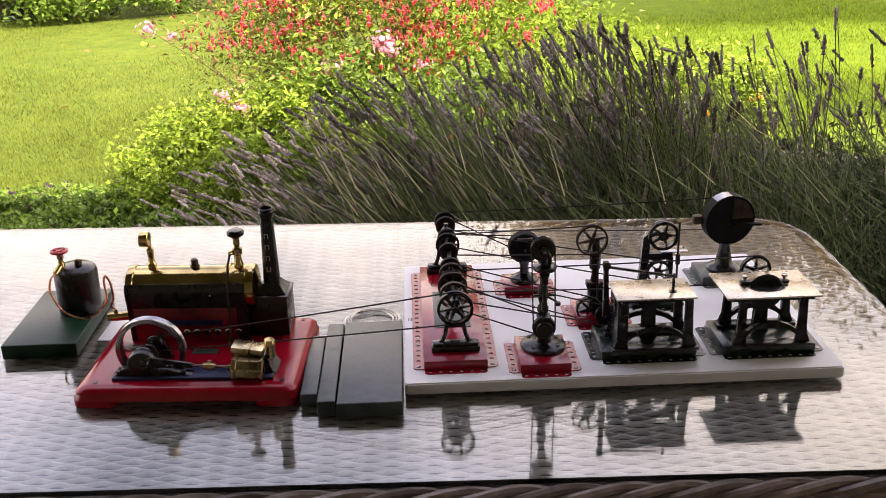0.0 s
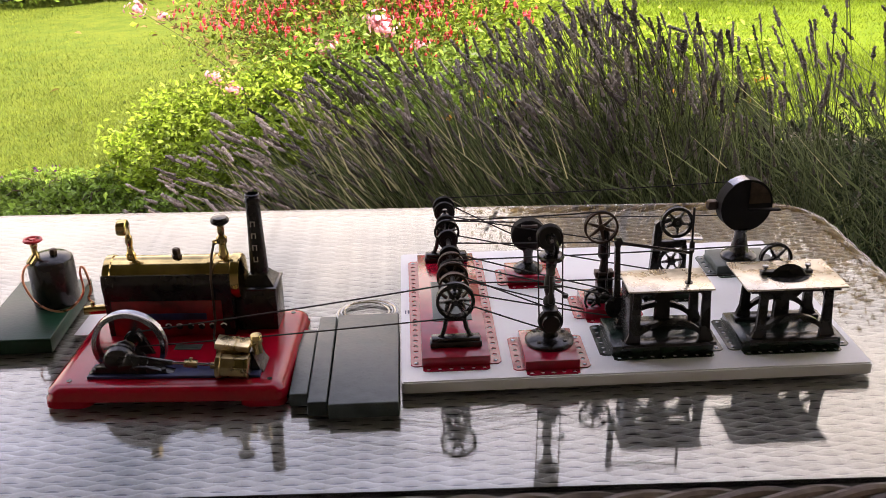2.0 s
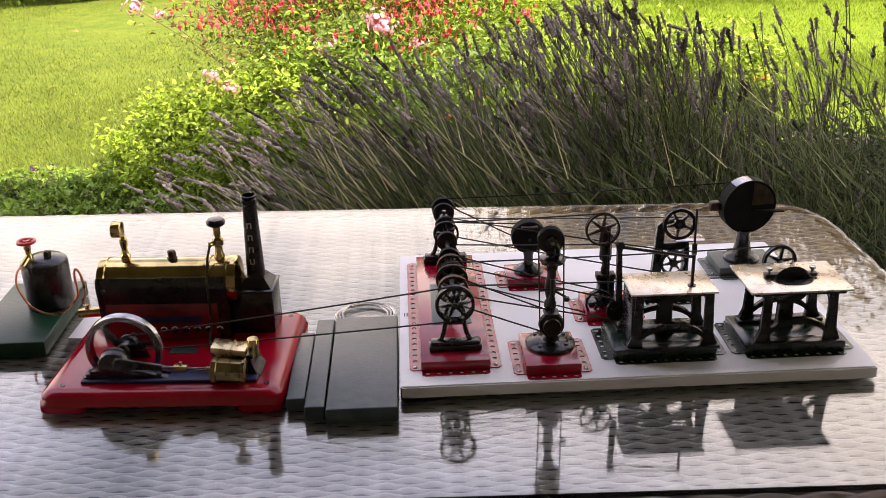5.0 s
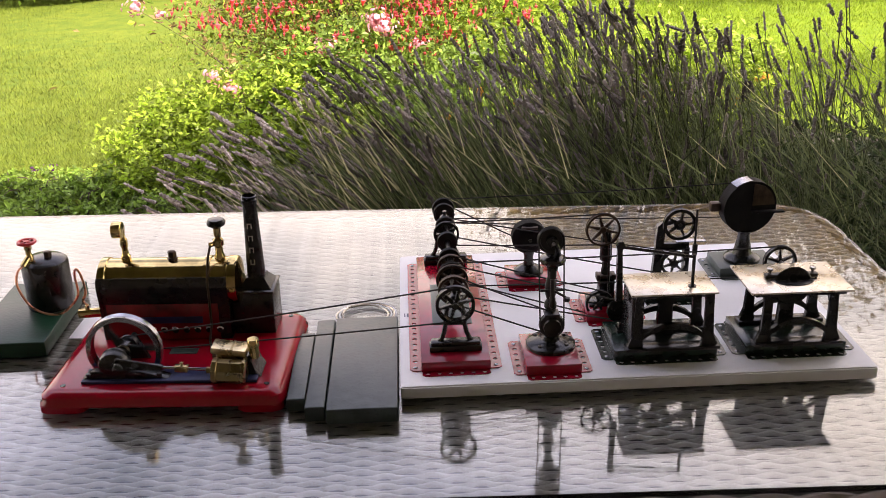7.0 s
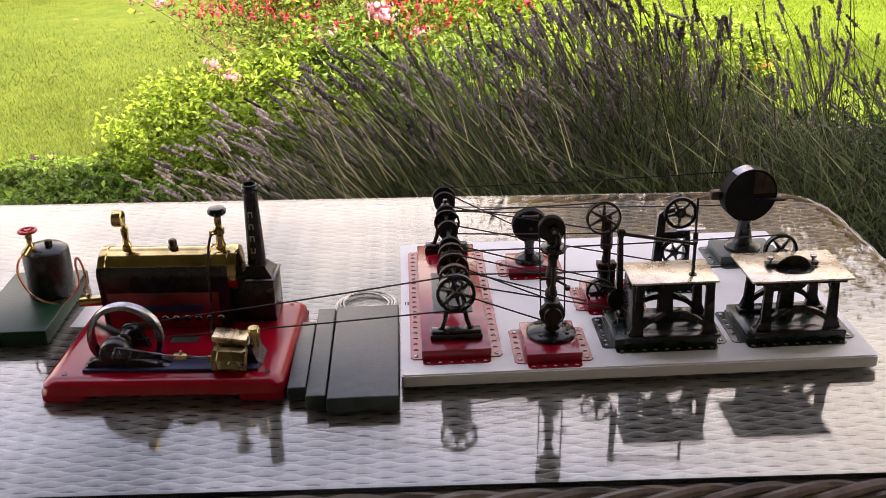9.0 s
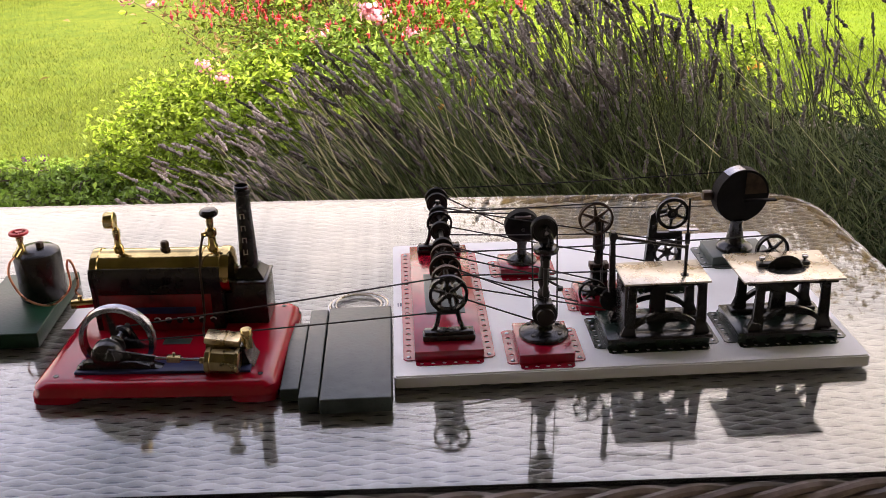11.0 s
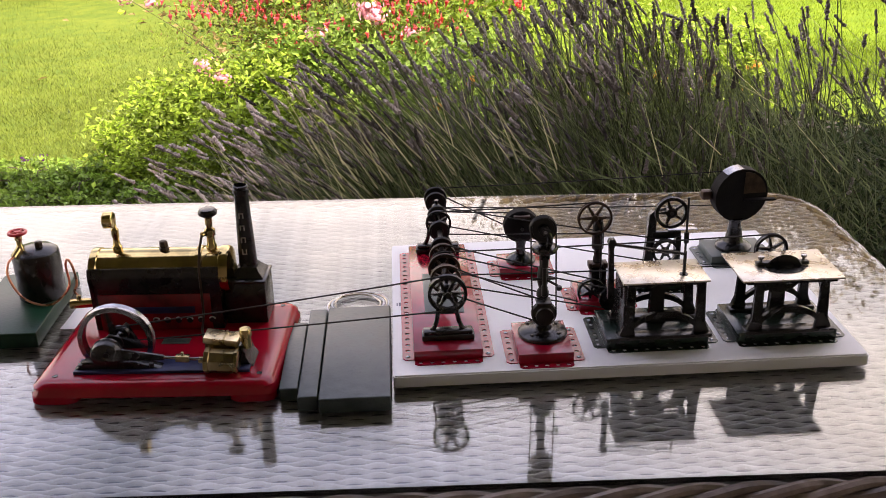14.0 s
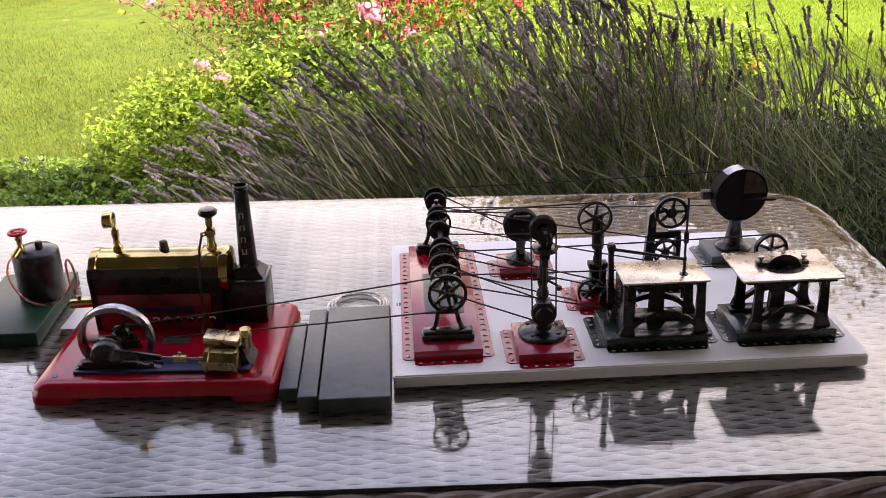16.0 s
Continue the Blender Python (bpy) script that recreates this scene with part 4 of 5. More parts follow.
    bm = lathe(nb(), [(0, -0.005), (0.0085, -0.005), (0.0092, -0.004), (0.0092, 0.005), (0.0075, 0.006), (0, 0.006)], (0.053, BY - 0.002, top + 0.036), "x", 26)
    part("gauge", bm, "brass", ob, "brass pressure gauge drum")
    part("filler_plug", lathe(nb(), [(0, -0.001), (0.0058, -0.001), (0.0058, 0.002), (0.0042, 0.0025), (0.0048, 0.004), (0.0048, 0.0085), (0.003, 0.010), (0, 0.010)], (0.109, BY, top), seg=6), "bronze", ob, "dark hexagonal filler plug")
    bm = lathe(nb(), [(0, -0.001), (0.0058, -0.001), (0.0062, 0.003), (0.0046, 0.006), (0.0042, 0.014), (0.0060, 0.016), (0.0060, 0.022), (0.0032, 0.025), (0.0040, 0.028), (0.0040, 0.036), (0.0025, 0.038), (0, 0.038)], (0.162, BY, top), seg=16)
    rod(bm, (0.157, BY - 0.002, top + 0.018), (0.154, BY - 0.006, top + 0.018), 0.0028)
    part("safety_valve", bm, "brass", ob)
    part("valve_knob", lathe(nb(), [(0, 0.037), (0.006, 0.037), (0.0100, 0.040), (0.0104, 0.043), (0.0085, 0.046), (0, 0.047)], (0.162, BY, top), seg=22), "black", ob, "flat black knob")
    part("steam_pipe", tube(nb(), [(0.154, BY - 0.006, top + 0.017), (0.1525, BY - 0.016, top + 0.006), (0.152, BY - 0.027, top - 0.016), (0.152, BY - 0.0285, T + 0.040), (0.152, BY - 0.030, T + 0.020), (0.154, BY - 0.050, T + 0.012), (0.162, BY - 0.075, T + 0.016)], 0.0014, 8), "bronze", ob)
    # chimney and its box
    bm = nb()
    box(bm, 0.173, 0.219, 0.128, 0.172, T, 0.071, 0.0015)
    part("smoke_box", bm, "black", ob)
    part("smoke_box_lid", box(nb(), 0.171, 0.220, 0.1265, 0.173, 0.071, 0.0740, 0.001), "black", ob)
    CX, CY = 0.1985, 0.150
    bm = nb()
    lathe(bm, [(0, 0), (0.0255, 0), (0.0255, 0.0015), (0.0155, 0.0095), (0.0145, 0.0115), (0, 0.0115)], (0, 0, 0), "z", 4)
    bmesh.ops.transform(bm, matrix=Matrix.Translation((CX, CY, 0.0740)) @ Matrix.Rotation(radians(45), 4, "Z"), verts=bm.verts)
    part("chimney_collar", bm, "black", ob)
    bm = lathe(nb(), [(0.0104, 0.082), (0.0076, 0.168), (0.0088, 0.1695), (0.0088, 0.1745), (0.0078, 0.1755), (0.0083, 0.1785), (0.0070, 0.179), (0.0068, 0.150), (0, 0.150)], (CX, CY, 0), seg=28)
    ch = part("chimney", bm, "black", ob, "tall tapered black chimney with pale marks")
    for k in range(4):      # upright row of pale marks down the chimney
        z = 0.146 - k * 0.0140
        r = 0.0098 - (z - 0.093) * 0.0253
        bm = nb()
        box(bm, -0.0030, -0.0018, -0.0004, 0.0004, -0.0042, 0.0042)
        box(bm, 0.0018, 0.0030, -0.0004, 0.0004, -0.0042, 0.0042)
        box(bm, -0.0030, 0.0030, -0.0004, 0.0004, *((0.0030, 0.0042) if k != 3 else (-0.0042, -0.0030)))
        mk = part("pale_mark", bm, "letter", ch)
        mk.matrix_basis = pose(CX - 0.0006, CY - r - 0.0003, z) @ Matrix.Diagonal((0.85, 1, 0.72, 1))
    # engine unit: blue-black bed, bearing, flywheel, twin cylinders
    part("bed_strip", box(nb(), 0.036, 0.218, 0.018, 0.046, T, T + 0.0035, 0.0008), "blue", ob)
    FX, FY, FZ = 0.0725, 0.056, 0.0425
    bm = nb()
    prism(bm, [(0.036, T), (0.128, T), (0.126, T + 0.004), (0.112, T + 0.007), (0.098, T + 0.012), (0.047, T + 0.011), (0.037, T + 0.005)], 0.012, Matrix.Translation((0, 0.029, 0)), 0.0015)
    part("bearing_foot", bm, "black", ob)
    bm = lathe(nb(), [(0, -0.007), (0.0095, -0.007), (0.0145, -0.0050), (0.0165, -0.001), (0.0165, 0.007), (0.0145, 0.009), (0, 0.009)], (FX - 0.003, 0.029, FZ - 0.004), "y", 30)
    part("bearing_cap", bm, "black", ob, "rounded black bearing cap")
    bm = nb()
    prism(bm, [(0.055, T), (0.092, T), (0.080, T + 0.027), (0.066, T + 0.027)], 0.005, Matrix.Translation((0, 0.075, 0)), 0.001)
    part("rear_bearing", bm, "black", ob)
    for x in (0.043, 0.116):
        part("bed_bolt", lathe(nb(), [(0, 0), (0.0028, 0), (0.0028, 0.0035), (0, 0.004)], (x, 0.0245, T + 0.0055), seg=6), "iron", ob)
    part("crankshaft", rod(nb(), (FX, 0.020, FZ), (FX, 0.090, FZ), 0.0028), "iron", ob)
    wheel("flywheel", ob, (FX, FY, FZ), 0.0395, 0.011, "steel", 3, groove=True, turns=6.2, rim=0.13, hub=0.2, spoke_material="black")
    sheave("drive_pulley", ob, (FX, 0.068, FZ), 0.0095, 0.006, "black", turns=6.2)
    cr = part("crank_web", prism(nb(), [(-0.008, -0.005), (0.008, -0.005), (0.011, 0.004), (0.006, 0.011), (-0.006, 0.011), (-0.011, 0.004)], 0.003, None, 0.0006), "iron", ob)
    cr.location = (FX, 0.044, FZ)
    SPIN.append((cr, Vector((FX, 0.044, FZ)), 6.2, 0.0))
    # twin cylinders side by side; the rod of the nearer one shows
    for i, (y, z) in enumerate(((0.021, T + 0.0135), (0.050, T + 0.0150))):
        bm = lathe(nb(), [(0, -0.002), (0.0034, -0.002), (0.0034, 0.004), (0.0125, 0.004), (0.0138, 0.005), (0.0138, 0.009), (0.0124, 0.010), (0.0124, 0.034), (0.0138, 0.035), (0.0138, 0.038), (0.012, 0.039), (0, 0.039)], (0, 0, 0), "x", 8)
        bmesh.ops.transform(bm, matrix=Matrix.Translation((0.169, y, z)) @ Matrix.Rotation(radians(4), 4, "Y") @ Matrix.Rotation(radians(22.5), 4, "X"), verts=bm.verts)
        part("cylinder", bm, "brass_dull", ob, "dull brass eight-sided engine cylinder")
    bm = nb()
    prism(bm, [(-0.092, -0.0062), (-0.040, -0.0024), (-0.040, 0.0024), (-0.088, 0.0075)], 0.0045, None, 0.0008)
    g = part("connecting_rod", bm, "black", ob)
    part("piston_rod", rod(nb(), (-0.040, 0, 0), (0.010, 0, 0), 0.0016, seg=10), "steel", g, "bright steel piston rod")
    bm = box(nb(), -0.007, 0.007, -0.0035, 0.0035, -0.003, 0.0035, 0.0008)
    rod(bm, (0, 0, 0.003), (0, 0, 0.007), 0.0015)
    part("crosshead", bm, "brass_dull", g).location = (-0.021, 0, 0)
    PISTON.append((g, Vector((0.166, 0.020, T + 0.0150)), 0.0))
    bm = box(nb(), 0.004, 0.040, 0.030, 0.052, 0.0075, 0.0145, 0.0012)
    bmesh.ops.transform(bm, matrix=Matrix.Translation((0.165, 0, T + 0.0205)) @ Matrix.Rotation(radians(8), 4, "Y"), verts=bm.verts)
    part("valve_chest", bm, "pale_brass", ob)
    bm = box(nb(), 0.024, 0.0262, 0.0296, 0.0524, 0.0100, 0.0149, 0.0003)
    bmesh.ops.transform(bm, matrix=Matrix.Translation((0.165, 0, T + 0.0205)) @ Matrix.Rotation(radians(8), 4, "Y"), verts=bm.verts)
    part("chest_strap", bm, "brass_dull", ob)
    bm = prism(nb(), [(0.206, T), (0.220, T), (0.218, T + 0.004), (0.213, T + 0.008), (0.212, T + 0.022), (0.207, T + 0.024)], 0.034, Matrix.Translation((0, 0.046, 0)), 0.0015)
    part("cylinder_stand", bm, "black", ob)
    part("exhaust_pot", lathe(nb(), [(0, 0), (0.0052, 0), (0.0052, 0.012), (0.0062, 0.013), (0.0062, 0.020), (0.0056, 0.021), (0, 0.021)], (0.214, 0.036, T + 0.020), seg=18), "brass", ob)
    bm = box(nb(), 0.110, 0.140, 0.082, 0.094, T, T + 0.0006)
    part("name_plate", bm, "grey_plate", ob, "small dull metal plate with worn lines")
    for k in range(2):
        part("worn_line", box(nb(), 0.114, 0.136, 0.0855 + k * 0.004, 0.0865 + k * 0.004, T + 0.0006, T + 0.0009), "slate", ob)
    # burner stub at the firebox end
    bm = rod(nb(), (-0.004, 0.136, 0.046), (0.030, 0.141, 0.046), 0.0055, seg=14)
    rod(bm, (0.006, 0.137, 0.050), (0.006, 0.137, 0.056), 0.0024)
    part("burner_stub", bm, "brass", ob)


PISTON = []
steam_engine()
EP = ENGINE @ Vector((0.0725, 0.068, 0.0425))


# ---- gas tank on its green block ----
def gas_tank():
    bm = box(nb(), -0.0455, 0.0455, -0.0845, 0.0845, 0, 0.0187, 0.0015, 3)
    ob = group("wooden_block", pose(-0.4645, 1.1085, 0), "dark green painted wooden block lying on the glass", "block")
    part("block", bm, "green_wood", ob)
    ob = group("gas_tank", pose(-0.4415, 1.126, 0.0187), "black round gas tank with red handwheel and copper tube", "gas tank")
    part("tank_body", lathe(nb(), [(0, 0), (0.0262, 0), (0.0272, 0.002), (0.0272, 0.054), (0.0262, 0.058), (0.022, 0.0615), (0.010, 0.0635), (0, 0.064)], seg=44), "black", ob)
    part("filler_nut", lathe(nb(), [(0, 0.064), (0.0048, 0.064), (0.0048, 0.0695), (0.0032, 0.071), (0, 0.071)], (0.006, -0.002, 0), seg=6), "bronze", ob)
    bm = lathe(nb(), [(0, 0.060), (0.0048, 0.060), (0.0048, 0.068), (0.0034, 0.070), (0.0034, 0.076), (0.0044, 0.077), (0.0044, 0.080), (0.0018, 0.082), (0.0018, 0.086), (0, 0.086)], (-0.0125, -0.010, 0), seg=12)
    rod(bm, (-0.0125, -0.010, 0.068), (-0.0175, -0.022, 0.060), 0.0036)
    part("valve_body", bm, "brass", ob)
    bm = nb()
    tube(bm, [(-0.0125 + 0.0095 * math.cos(a), -0.010 + 0.0095 * math.sin(a), 0.086) for a in [2 * math.pi * i / 24 for i in range(24)]], 0.0019, 8, closed=True)
    for i in range(5):
        a = 2 * math.pi * i / 5
        rod(bm, (-0.0125, -0.010, 0.0855), (-0.0125 + 0.009 * math.cos(a), -0.010 + 0.009 * math.sin(a), 0.086), 0.0014, seg=6)
    lathe(bm, [(0, 0.083), (0.0032, 0.083), (0.0032, 0.0875), (0, 0.088)], (-0.0125, -0.010, 0), seg=10)
    part("handwheel", bm, "knob_red", ob, "red painted valve handwheel")
    # copper tube: down in front of the tank, across, then a loop to the burner
    ctrl = [(-0.0175, -0.022, 0.060), (-0.0215, -0.030, 0.056), (-0.0225, -0.036, 0.042), (-0.012, -0.042, 0.022), (0.006, -0.052, 0.014), (0.026, -0.058, 0.013), (0.040, -0.058, 0.020), (0.0525, -0.055, 0.036), (0.0525, -0.055, 0.060), (0.0560, -0.056, 0.0685), (0.0605, -0.057, 0.060), (0.0625, -0.058, 0.040), (0.0590, -0.060, 0.030), (0.064, -0.065, 0.0270)]
    pts = []
    c = [Vector(p) for p in ctrl]
    for i in range(len(c) - 1):
        p0, p1, p2, p3 = c[max(i - 1, 0)], c[i], c[i + 1], c[min(i + 2, len(c) - 1)]
        for k in range(6):
            t = k / 6
            pts.append(0.5 * ((2 * p1) + (p2 - p0) * t + (2 * p0 - 5 * p1 + 4 * p2 - p3) * t * t + (3 * p1 - p0 - 3 * p2 + p3) * t ** 3))
    pts.append(c[-1])
    part("gas_tube", tube(nb(), pts, 0.0014, 8), "copper", ob, "thin bent copper tube")


gas_tank()
card = tagged(part("white_card", box(nb(), -0.0125, 0.0125, -0.036, 0.040, 0, 0.0012, 0.0003), "white"), "small white card lying on the glass beside the engine", "card")
card.matrix_basis = pose(-0.3925, 1.101, 0.0, 0, 0, -4)


def coil():
    ob = group("wire_coil", pose(-0.060, 1.092, 0), "pale coiled band lying flat behind the slabs", "coil")
    for i, r in enumerate((0.0365, 0.034, 0.0305, 0.027)):
        bm = tube(nb(), [(r * math.cos(a) + 0.001 * math.sin(3 * a + i), (r * 0.98) * math.sin(a), 0.0022 + 0.0008 * math.sin(2 * a + i) + 0.0006 * i % 2) for a in [2 * math.pi * k / 48 for k in range(48)]], 0.0011, 6, closed=True)
        part("turn", bm, "table_plate" if i % 2 else "white", ob)


coil()
for dx, w in ((0, 0.0012), (0.0035, 0.0022)):
    mk = tagged(part("board_mark", box(nb(), -w / 2, w / 2, -0.004, 0.004, 0, 0.0004), "blue"), "small dark printed mark on the white board", "printed mark")
    mk.location = (-0.0125 + dx, 1.06, BOARD)

# ---- belts ----
belt((SX, 0.938, SZ - 0.001, 0.0198), (EP.x, EP.y, EP.z, 0.0088), "long dark cord belt from the engine to the line shaft", 0.0009)
belt((SX, 0.972, SZ, 0.0150), (0.143, 0.947, 0.055, 0.0125), "dark cord belt from the line shaft to the bench drill", crossed=False)
belt((SX, 1.012, SZ, 0.0140), (0.408, 1.013, 0.087, 0.0178), "long dark cord belt from the line shaft to the saw bench")
belt((SX, 1.033, SZ, 0.0140), (0.2105, 1.030, 0.036, 0.0153), "dark cord belt from the line shaft to the lower wheel")
belt((SX, 1.135, SZ, 0.0150), (0.2137, 1.040, 0.1225, 0.0188), "dark cord belt from the line shaft to the tall post wheel")
belt((SX, 1.160, SZ, 0.0115), (0.307, 1.078, 0.061, 0.0150), "dark cord belt from the line shaft to the press")
belt((SX, 1.206, SZ, 0.0122), (0.1435, 1.158, 0.075, 0.0120), "dark cord belt from the line shaft to the small buffing wheel", crossed=True)
belt((SX, 1.224, SZ, 0.0132), (0.4165, 1.178, 0.101, 0.0230), "thin dark cord belt from the line shaft to the large disc", 0.0007)
belt((SX, 0.998, SZ, 0.0168), (0.223, 0.985, 0.048, 0.0118), "dark cord belt from the line shaft to the fretsaw crank")


# ---- the garden ----
rng = np.random.default_rng(7)


def mesh_part(name, verts, faces, material, parent=None, label="", smooth=False):
    me = bpy.data.meshes.new(name)
    me.from_pydata([tuple(v) for v in verts], [], faces)
    me.materials.append(M[material])
    if smooth:
        me.polygons.foreach_set("use_smooth", [True] * len(me.polygons))
    me.update()
    ob = new(name, me)
    if parent is not None:
        ob.parent = parent
    if label:
        tagged(ob, label)
    return ob


def leaf_cloud(points, size, spread=0.35, droop=0.3, narrow=0.55, up=0.6):
    """Folded pointed leaves, one at each point, turned every way."""
    V, F = [], []
    for p in points:
        s = size * rng.uniform(1 - spread, 1 + spread)
        d = rng.normal(size=3)
        d[2] = d[2] * 0.6 - droop
        d /= np.linalg.norm(d)
        n = rng.normal(size=3) * 0.7
        n[2] += up
        w = np.cross(d, n)
        w /= np.linalg.norm(w) + 1e-9
        n = np.cross(w, d)
        b = len(V)
        h = s * narrow * 0.5
        V += [p - d * s * 0.5, p + w * h + n * s * 0.10, p + d * s * 0.08 - n * s * 0.06, p - w * h + n * s * 0.10, p + d * s * 0.55 - n * s * 0.08]
        F += [(b, b + 1, b + 2), (b, b + 2, b + 3), (b + 1, b + 4, b + 2), (b + 2, b + 4, b + 3)]
    return V, F


def clumped(n, centre, size, clumps, tight=0.22, floor=None):
    """Points in uneven clumps inside an ellipsoid."""
    c = np.array(centre)
    cs = []
    while len(cs) < clumps:
        q = rng.uniform(-1, 1, 3)
        if 0.25 < np.linalg.norm(q) < 1:
            cs.append(q)
    cs = np.array(cs)
    pick = rng.integers(0, clumps, n)
    q = cs[pick] + rng.normal(size=(n, 3)) * tight * rng.uniform(0.5, 1.3, (clumps, 1))[pick]
    pts = c + q * np.array(size)
    if floor is not None:
        pts[:, 2] = np.maximum(pts[:, 2], floor + rng.uniform(0, 0.06, n))
    return pts


def branches(bm, root, tips, r, rnd):
    for t in tips:
        root_v, t_v = Vector(root), Vector(t)
        mid = root_v.lerp(t_v, 0.5) + Vector((rnd.uniform(-0.05, 0.05), rnd.uniform(-0.05, 0.05), 0.06))
        pts = [root_v, root_v.lerp(mid, 0.6), mid, mid.lerp(t_v, 0.5) + Vector((0, 0, 0.01)), t_v]
        for i in range(4):
            k = r * (1 - i * 0.2)
            rod(bm, pts[i], pts[i + 1], k, k * 0.8, 5)
    return bm


# lavender: thin stems that lean with the wind, each with a dark flower spike
LAV_X = (-0.62, -0.52, -0.40, -0.23, -0.12, 0.06, 0.22, 0.36, 0.49, 0.60, 0.69, 0.76, 0.82, 0.90, 1.05, 1.25, 1.6)
LAV_Z = (-0.30, -0.13, -0.04, 0.06, 0.09, 0.09, 0.15, 0.19, 0.20, 0.19, 0.14, 0.13, 0.18, 0.20, 0.21, 0.18, 0.12)


def lavender(x0, x1, stems, label, seed, spikes="lav_spike"):
    """One bush: its tips reach a wavy top between x0 and x1, its roots lie to the right of them."""
    ob = group("lavender_bush", pose((x0 + x1) / 2 + 0.2, 2.2, GROUND + 0.045), label, "lavender", "lavender bushes behind the table")
    r = random.Random(seed)
    org = Vector(ob.location)
    V, F, SV, SF = [], [], [], []
    tufts = [(x0 + (x1 - x0) * (k + r.random()) / 7, r.uniform(1.95, 2.60), r.gauss(0, 0.22), r.gauss(0, 0.16), r.uniform(0.0, 0.30)) for k in range(7)]
    for i in range(stems):
        cx, cy, bend, back, sink = tufts[i % 7]
        tx = cx + r.gauss(0, 0.055)
        y = max(1.90, cy + r.gauss(0, 0.09))
        zmax = float(np.interp(tx, LAV_X, LAV_Z))
        zmax = 0.535 - (0.535 - zmax) * y / 2.2 + r.gauss(0, 0.012)
        drop = r.random() ** (1.15 if tx < 0.66 else 0.9) * 0.40 + (sink * r.random() if i % 3 else 0)
        tz = max(zmax - drop, -0.50)
        L = tz - GROUND
        lean = max(-0.3, float(np.interp(tx, (-0.6, -0.15, 0.15, 0.5, 1.2), (0.85, 0.55, 0.26, 0.10, 0.20))) + bend + r.gauss(0, 0.13))
        tip = Vector((tx, y, tz)) - org
        root = Vector((tx + lean * L * (0.75 + 0.2 * r.random()), cy + back + r.gauss(0, 0.05), GROUND + 0.045)) - org
        pts = []
        for k in range(7):
            s = k / 6
            p = root.lerp(tip, s)
            p.z += (0.16 * L * lean) * math.sin(math.pi * s ** 1.3)
            p.x += 0.05 * L * math.sin(math.pi * s)
            pts.append(p)
        w = r.uniform(0.0010, 0.0017)
        b = len(V)
        for p in pts:
            for a in (0, 2.1, 4.2):
                V.append((p.x + w * math.cos(a), p.y + w * math.sin(a), p.z))
        for k in range(6):
            for a in range(3):
                F.append((b + k * 3 + a, b + k * 3 + (a + 1) % 3, b + k * 3 + 3 + (a + 1) % 3, b + k * 3 + 3 + a))
        # the flower spike in whorls
        d = (pts[6] - pts[5]).normalized()
        sl = r.uniform(0.030, 0.062)
        sw = r.uniform(0.0028, 0.0052)
        side = d.orthogonal().normalized()
        up = d.cross(side)
        prof = []
        wh = 7
        for k in range(wh):
            f = k / wh
            prof += [(f * sl, sw * (0.72 if k else 0.3)), ((f + 0.5 / wh) * sl, sw * (1.05 - 0.35 * f))]
        prof.append((sl, sw * 0.15))
        b = len(SV)
        for z, rr in prof:
            for a in range(6):
                q = rr * r.uniform(0.45, 1.6)
                v = pts[6] + d * (z - sl * 0.7) + side * q * math.cos(a * 1.047) + up * q * math.sin(a * 1.047)
                SV.append(tuple(v))
        for k in range(len(prof) - 1):
            for a in range(6):
                SF.append((b + k * 6 + a, b + k * 6 + (a + 1) % 6, b + k * 6 + 6 + (a + 1) % 6, b + k * 6 + 6 + a))
    tagged(mesh_part("stem_growth", V, F, "lav_stem", ob, smooth=True), kind="stuff")
    tagged(mesh_part("spike_growth", SV, SF, spikes, ob), kind="stuff")
    # narrow grey-green leaves and bare stalks low down
    V, F = [], []
    for i in range(1500):
        x = r.uniform(x0, x1) + 0.22
        lo = float(np.interp(x - 0.2, LAV_X, LAV_Z)) - 0.25
        p = Vector((x, r.uniform(1.80, 2.6), r.uniform(GROUND + 0.1, max(lo, GROUND + 0.2)))) - org
        d = Vector(((-0.55 if x < 0.4 else -0.25) + r.gauss(0, 0.45), r.gauss(0, 0.35), r.uniform(0.4, 1))).normalized()
        s = r.uniform(0.05, 0.20)
        w = d.orthogonal().normalized() * r.uniform(0.0012, 0.0024)
        b = len(V)
        V += [tuple(p - w), tuple(p + w), tuple(p + d * s)]
        F.append((b, b + 1, b + 2))
    tagged(mesh_part("leaf_growth", V, F, "lav_stem", ob), kind="stuff")
    V, F = [], []       # pale stalks among them, sunlight put into their colour
    for i in range(130 if x0 < 0.1 else 10):
        x = r.uniform(x0, x1) + 0.12
        hi = float(np.interp(x - 0.1, LAV_X, LAV_Z)) - 0.12
        p = Vector((x, r.uniform(1.78, 2.2), r.uniform(-0.45, max(hi, -0.35)))) - org
        d = Vector((-0.55 + r.gauss(0, 0.20), r.gauss(0, 0.2), r.uniform(0.5, 1))).normalized()
        s = r.uniform(0.08, 0.22)
        w = d.orthogonal().normalized() * r.uniform(0.0010, 0.0019)
        b = len(V)
        V += [tuple(p - w), tuple(p + w), tuple(p + d * s)]
        F.append((b, b + 1, b + 2))
    tagged(mesh_part("stalk_growth", V, F, "lav_lit", ob, "pale stalks coloured as if in the sun"), kind="stuff")
    return ob


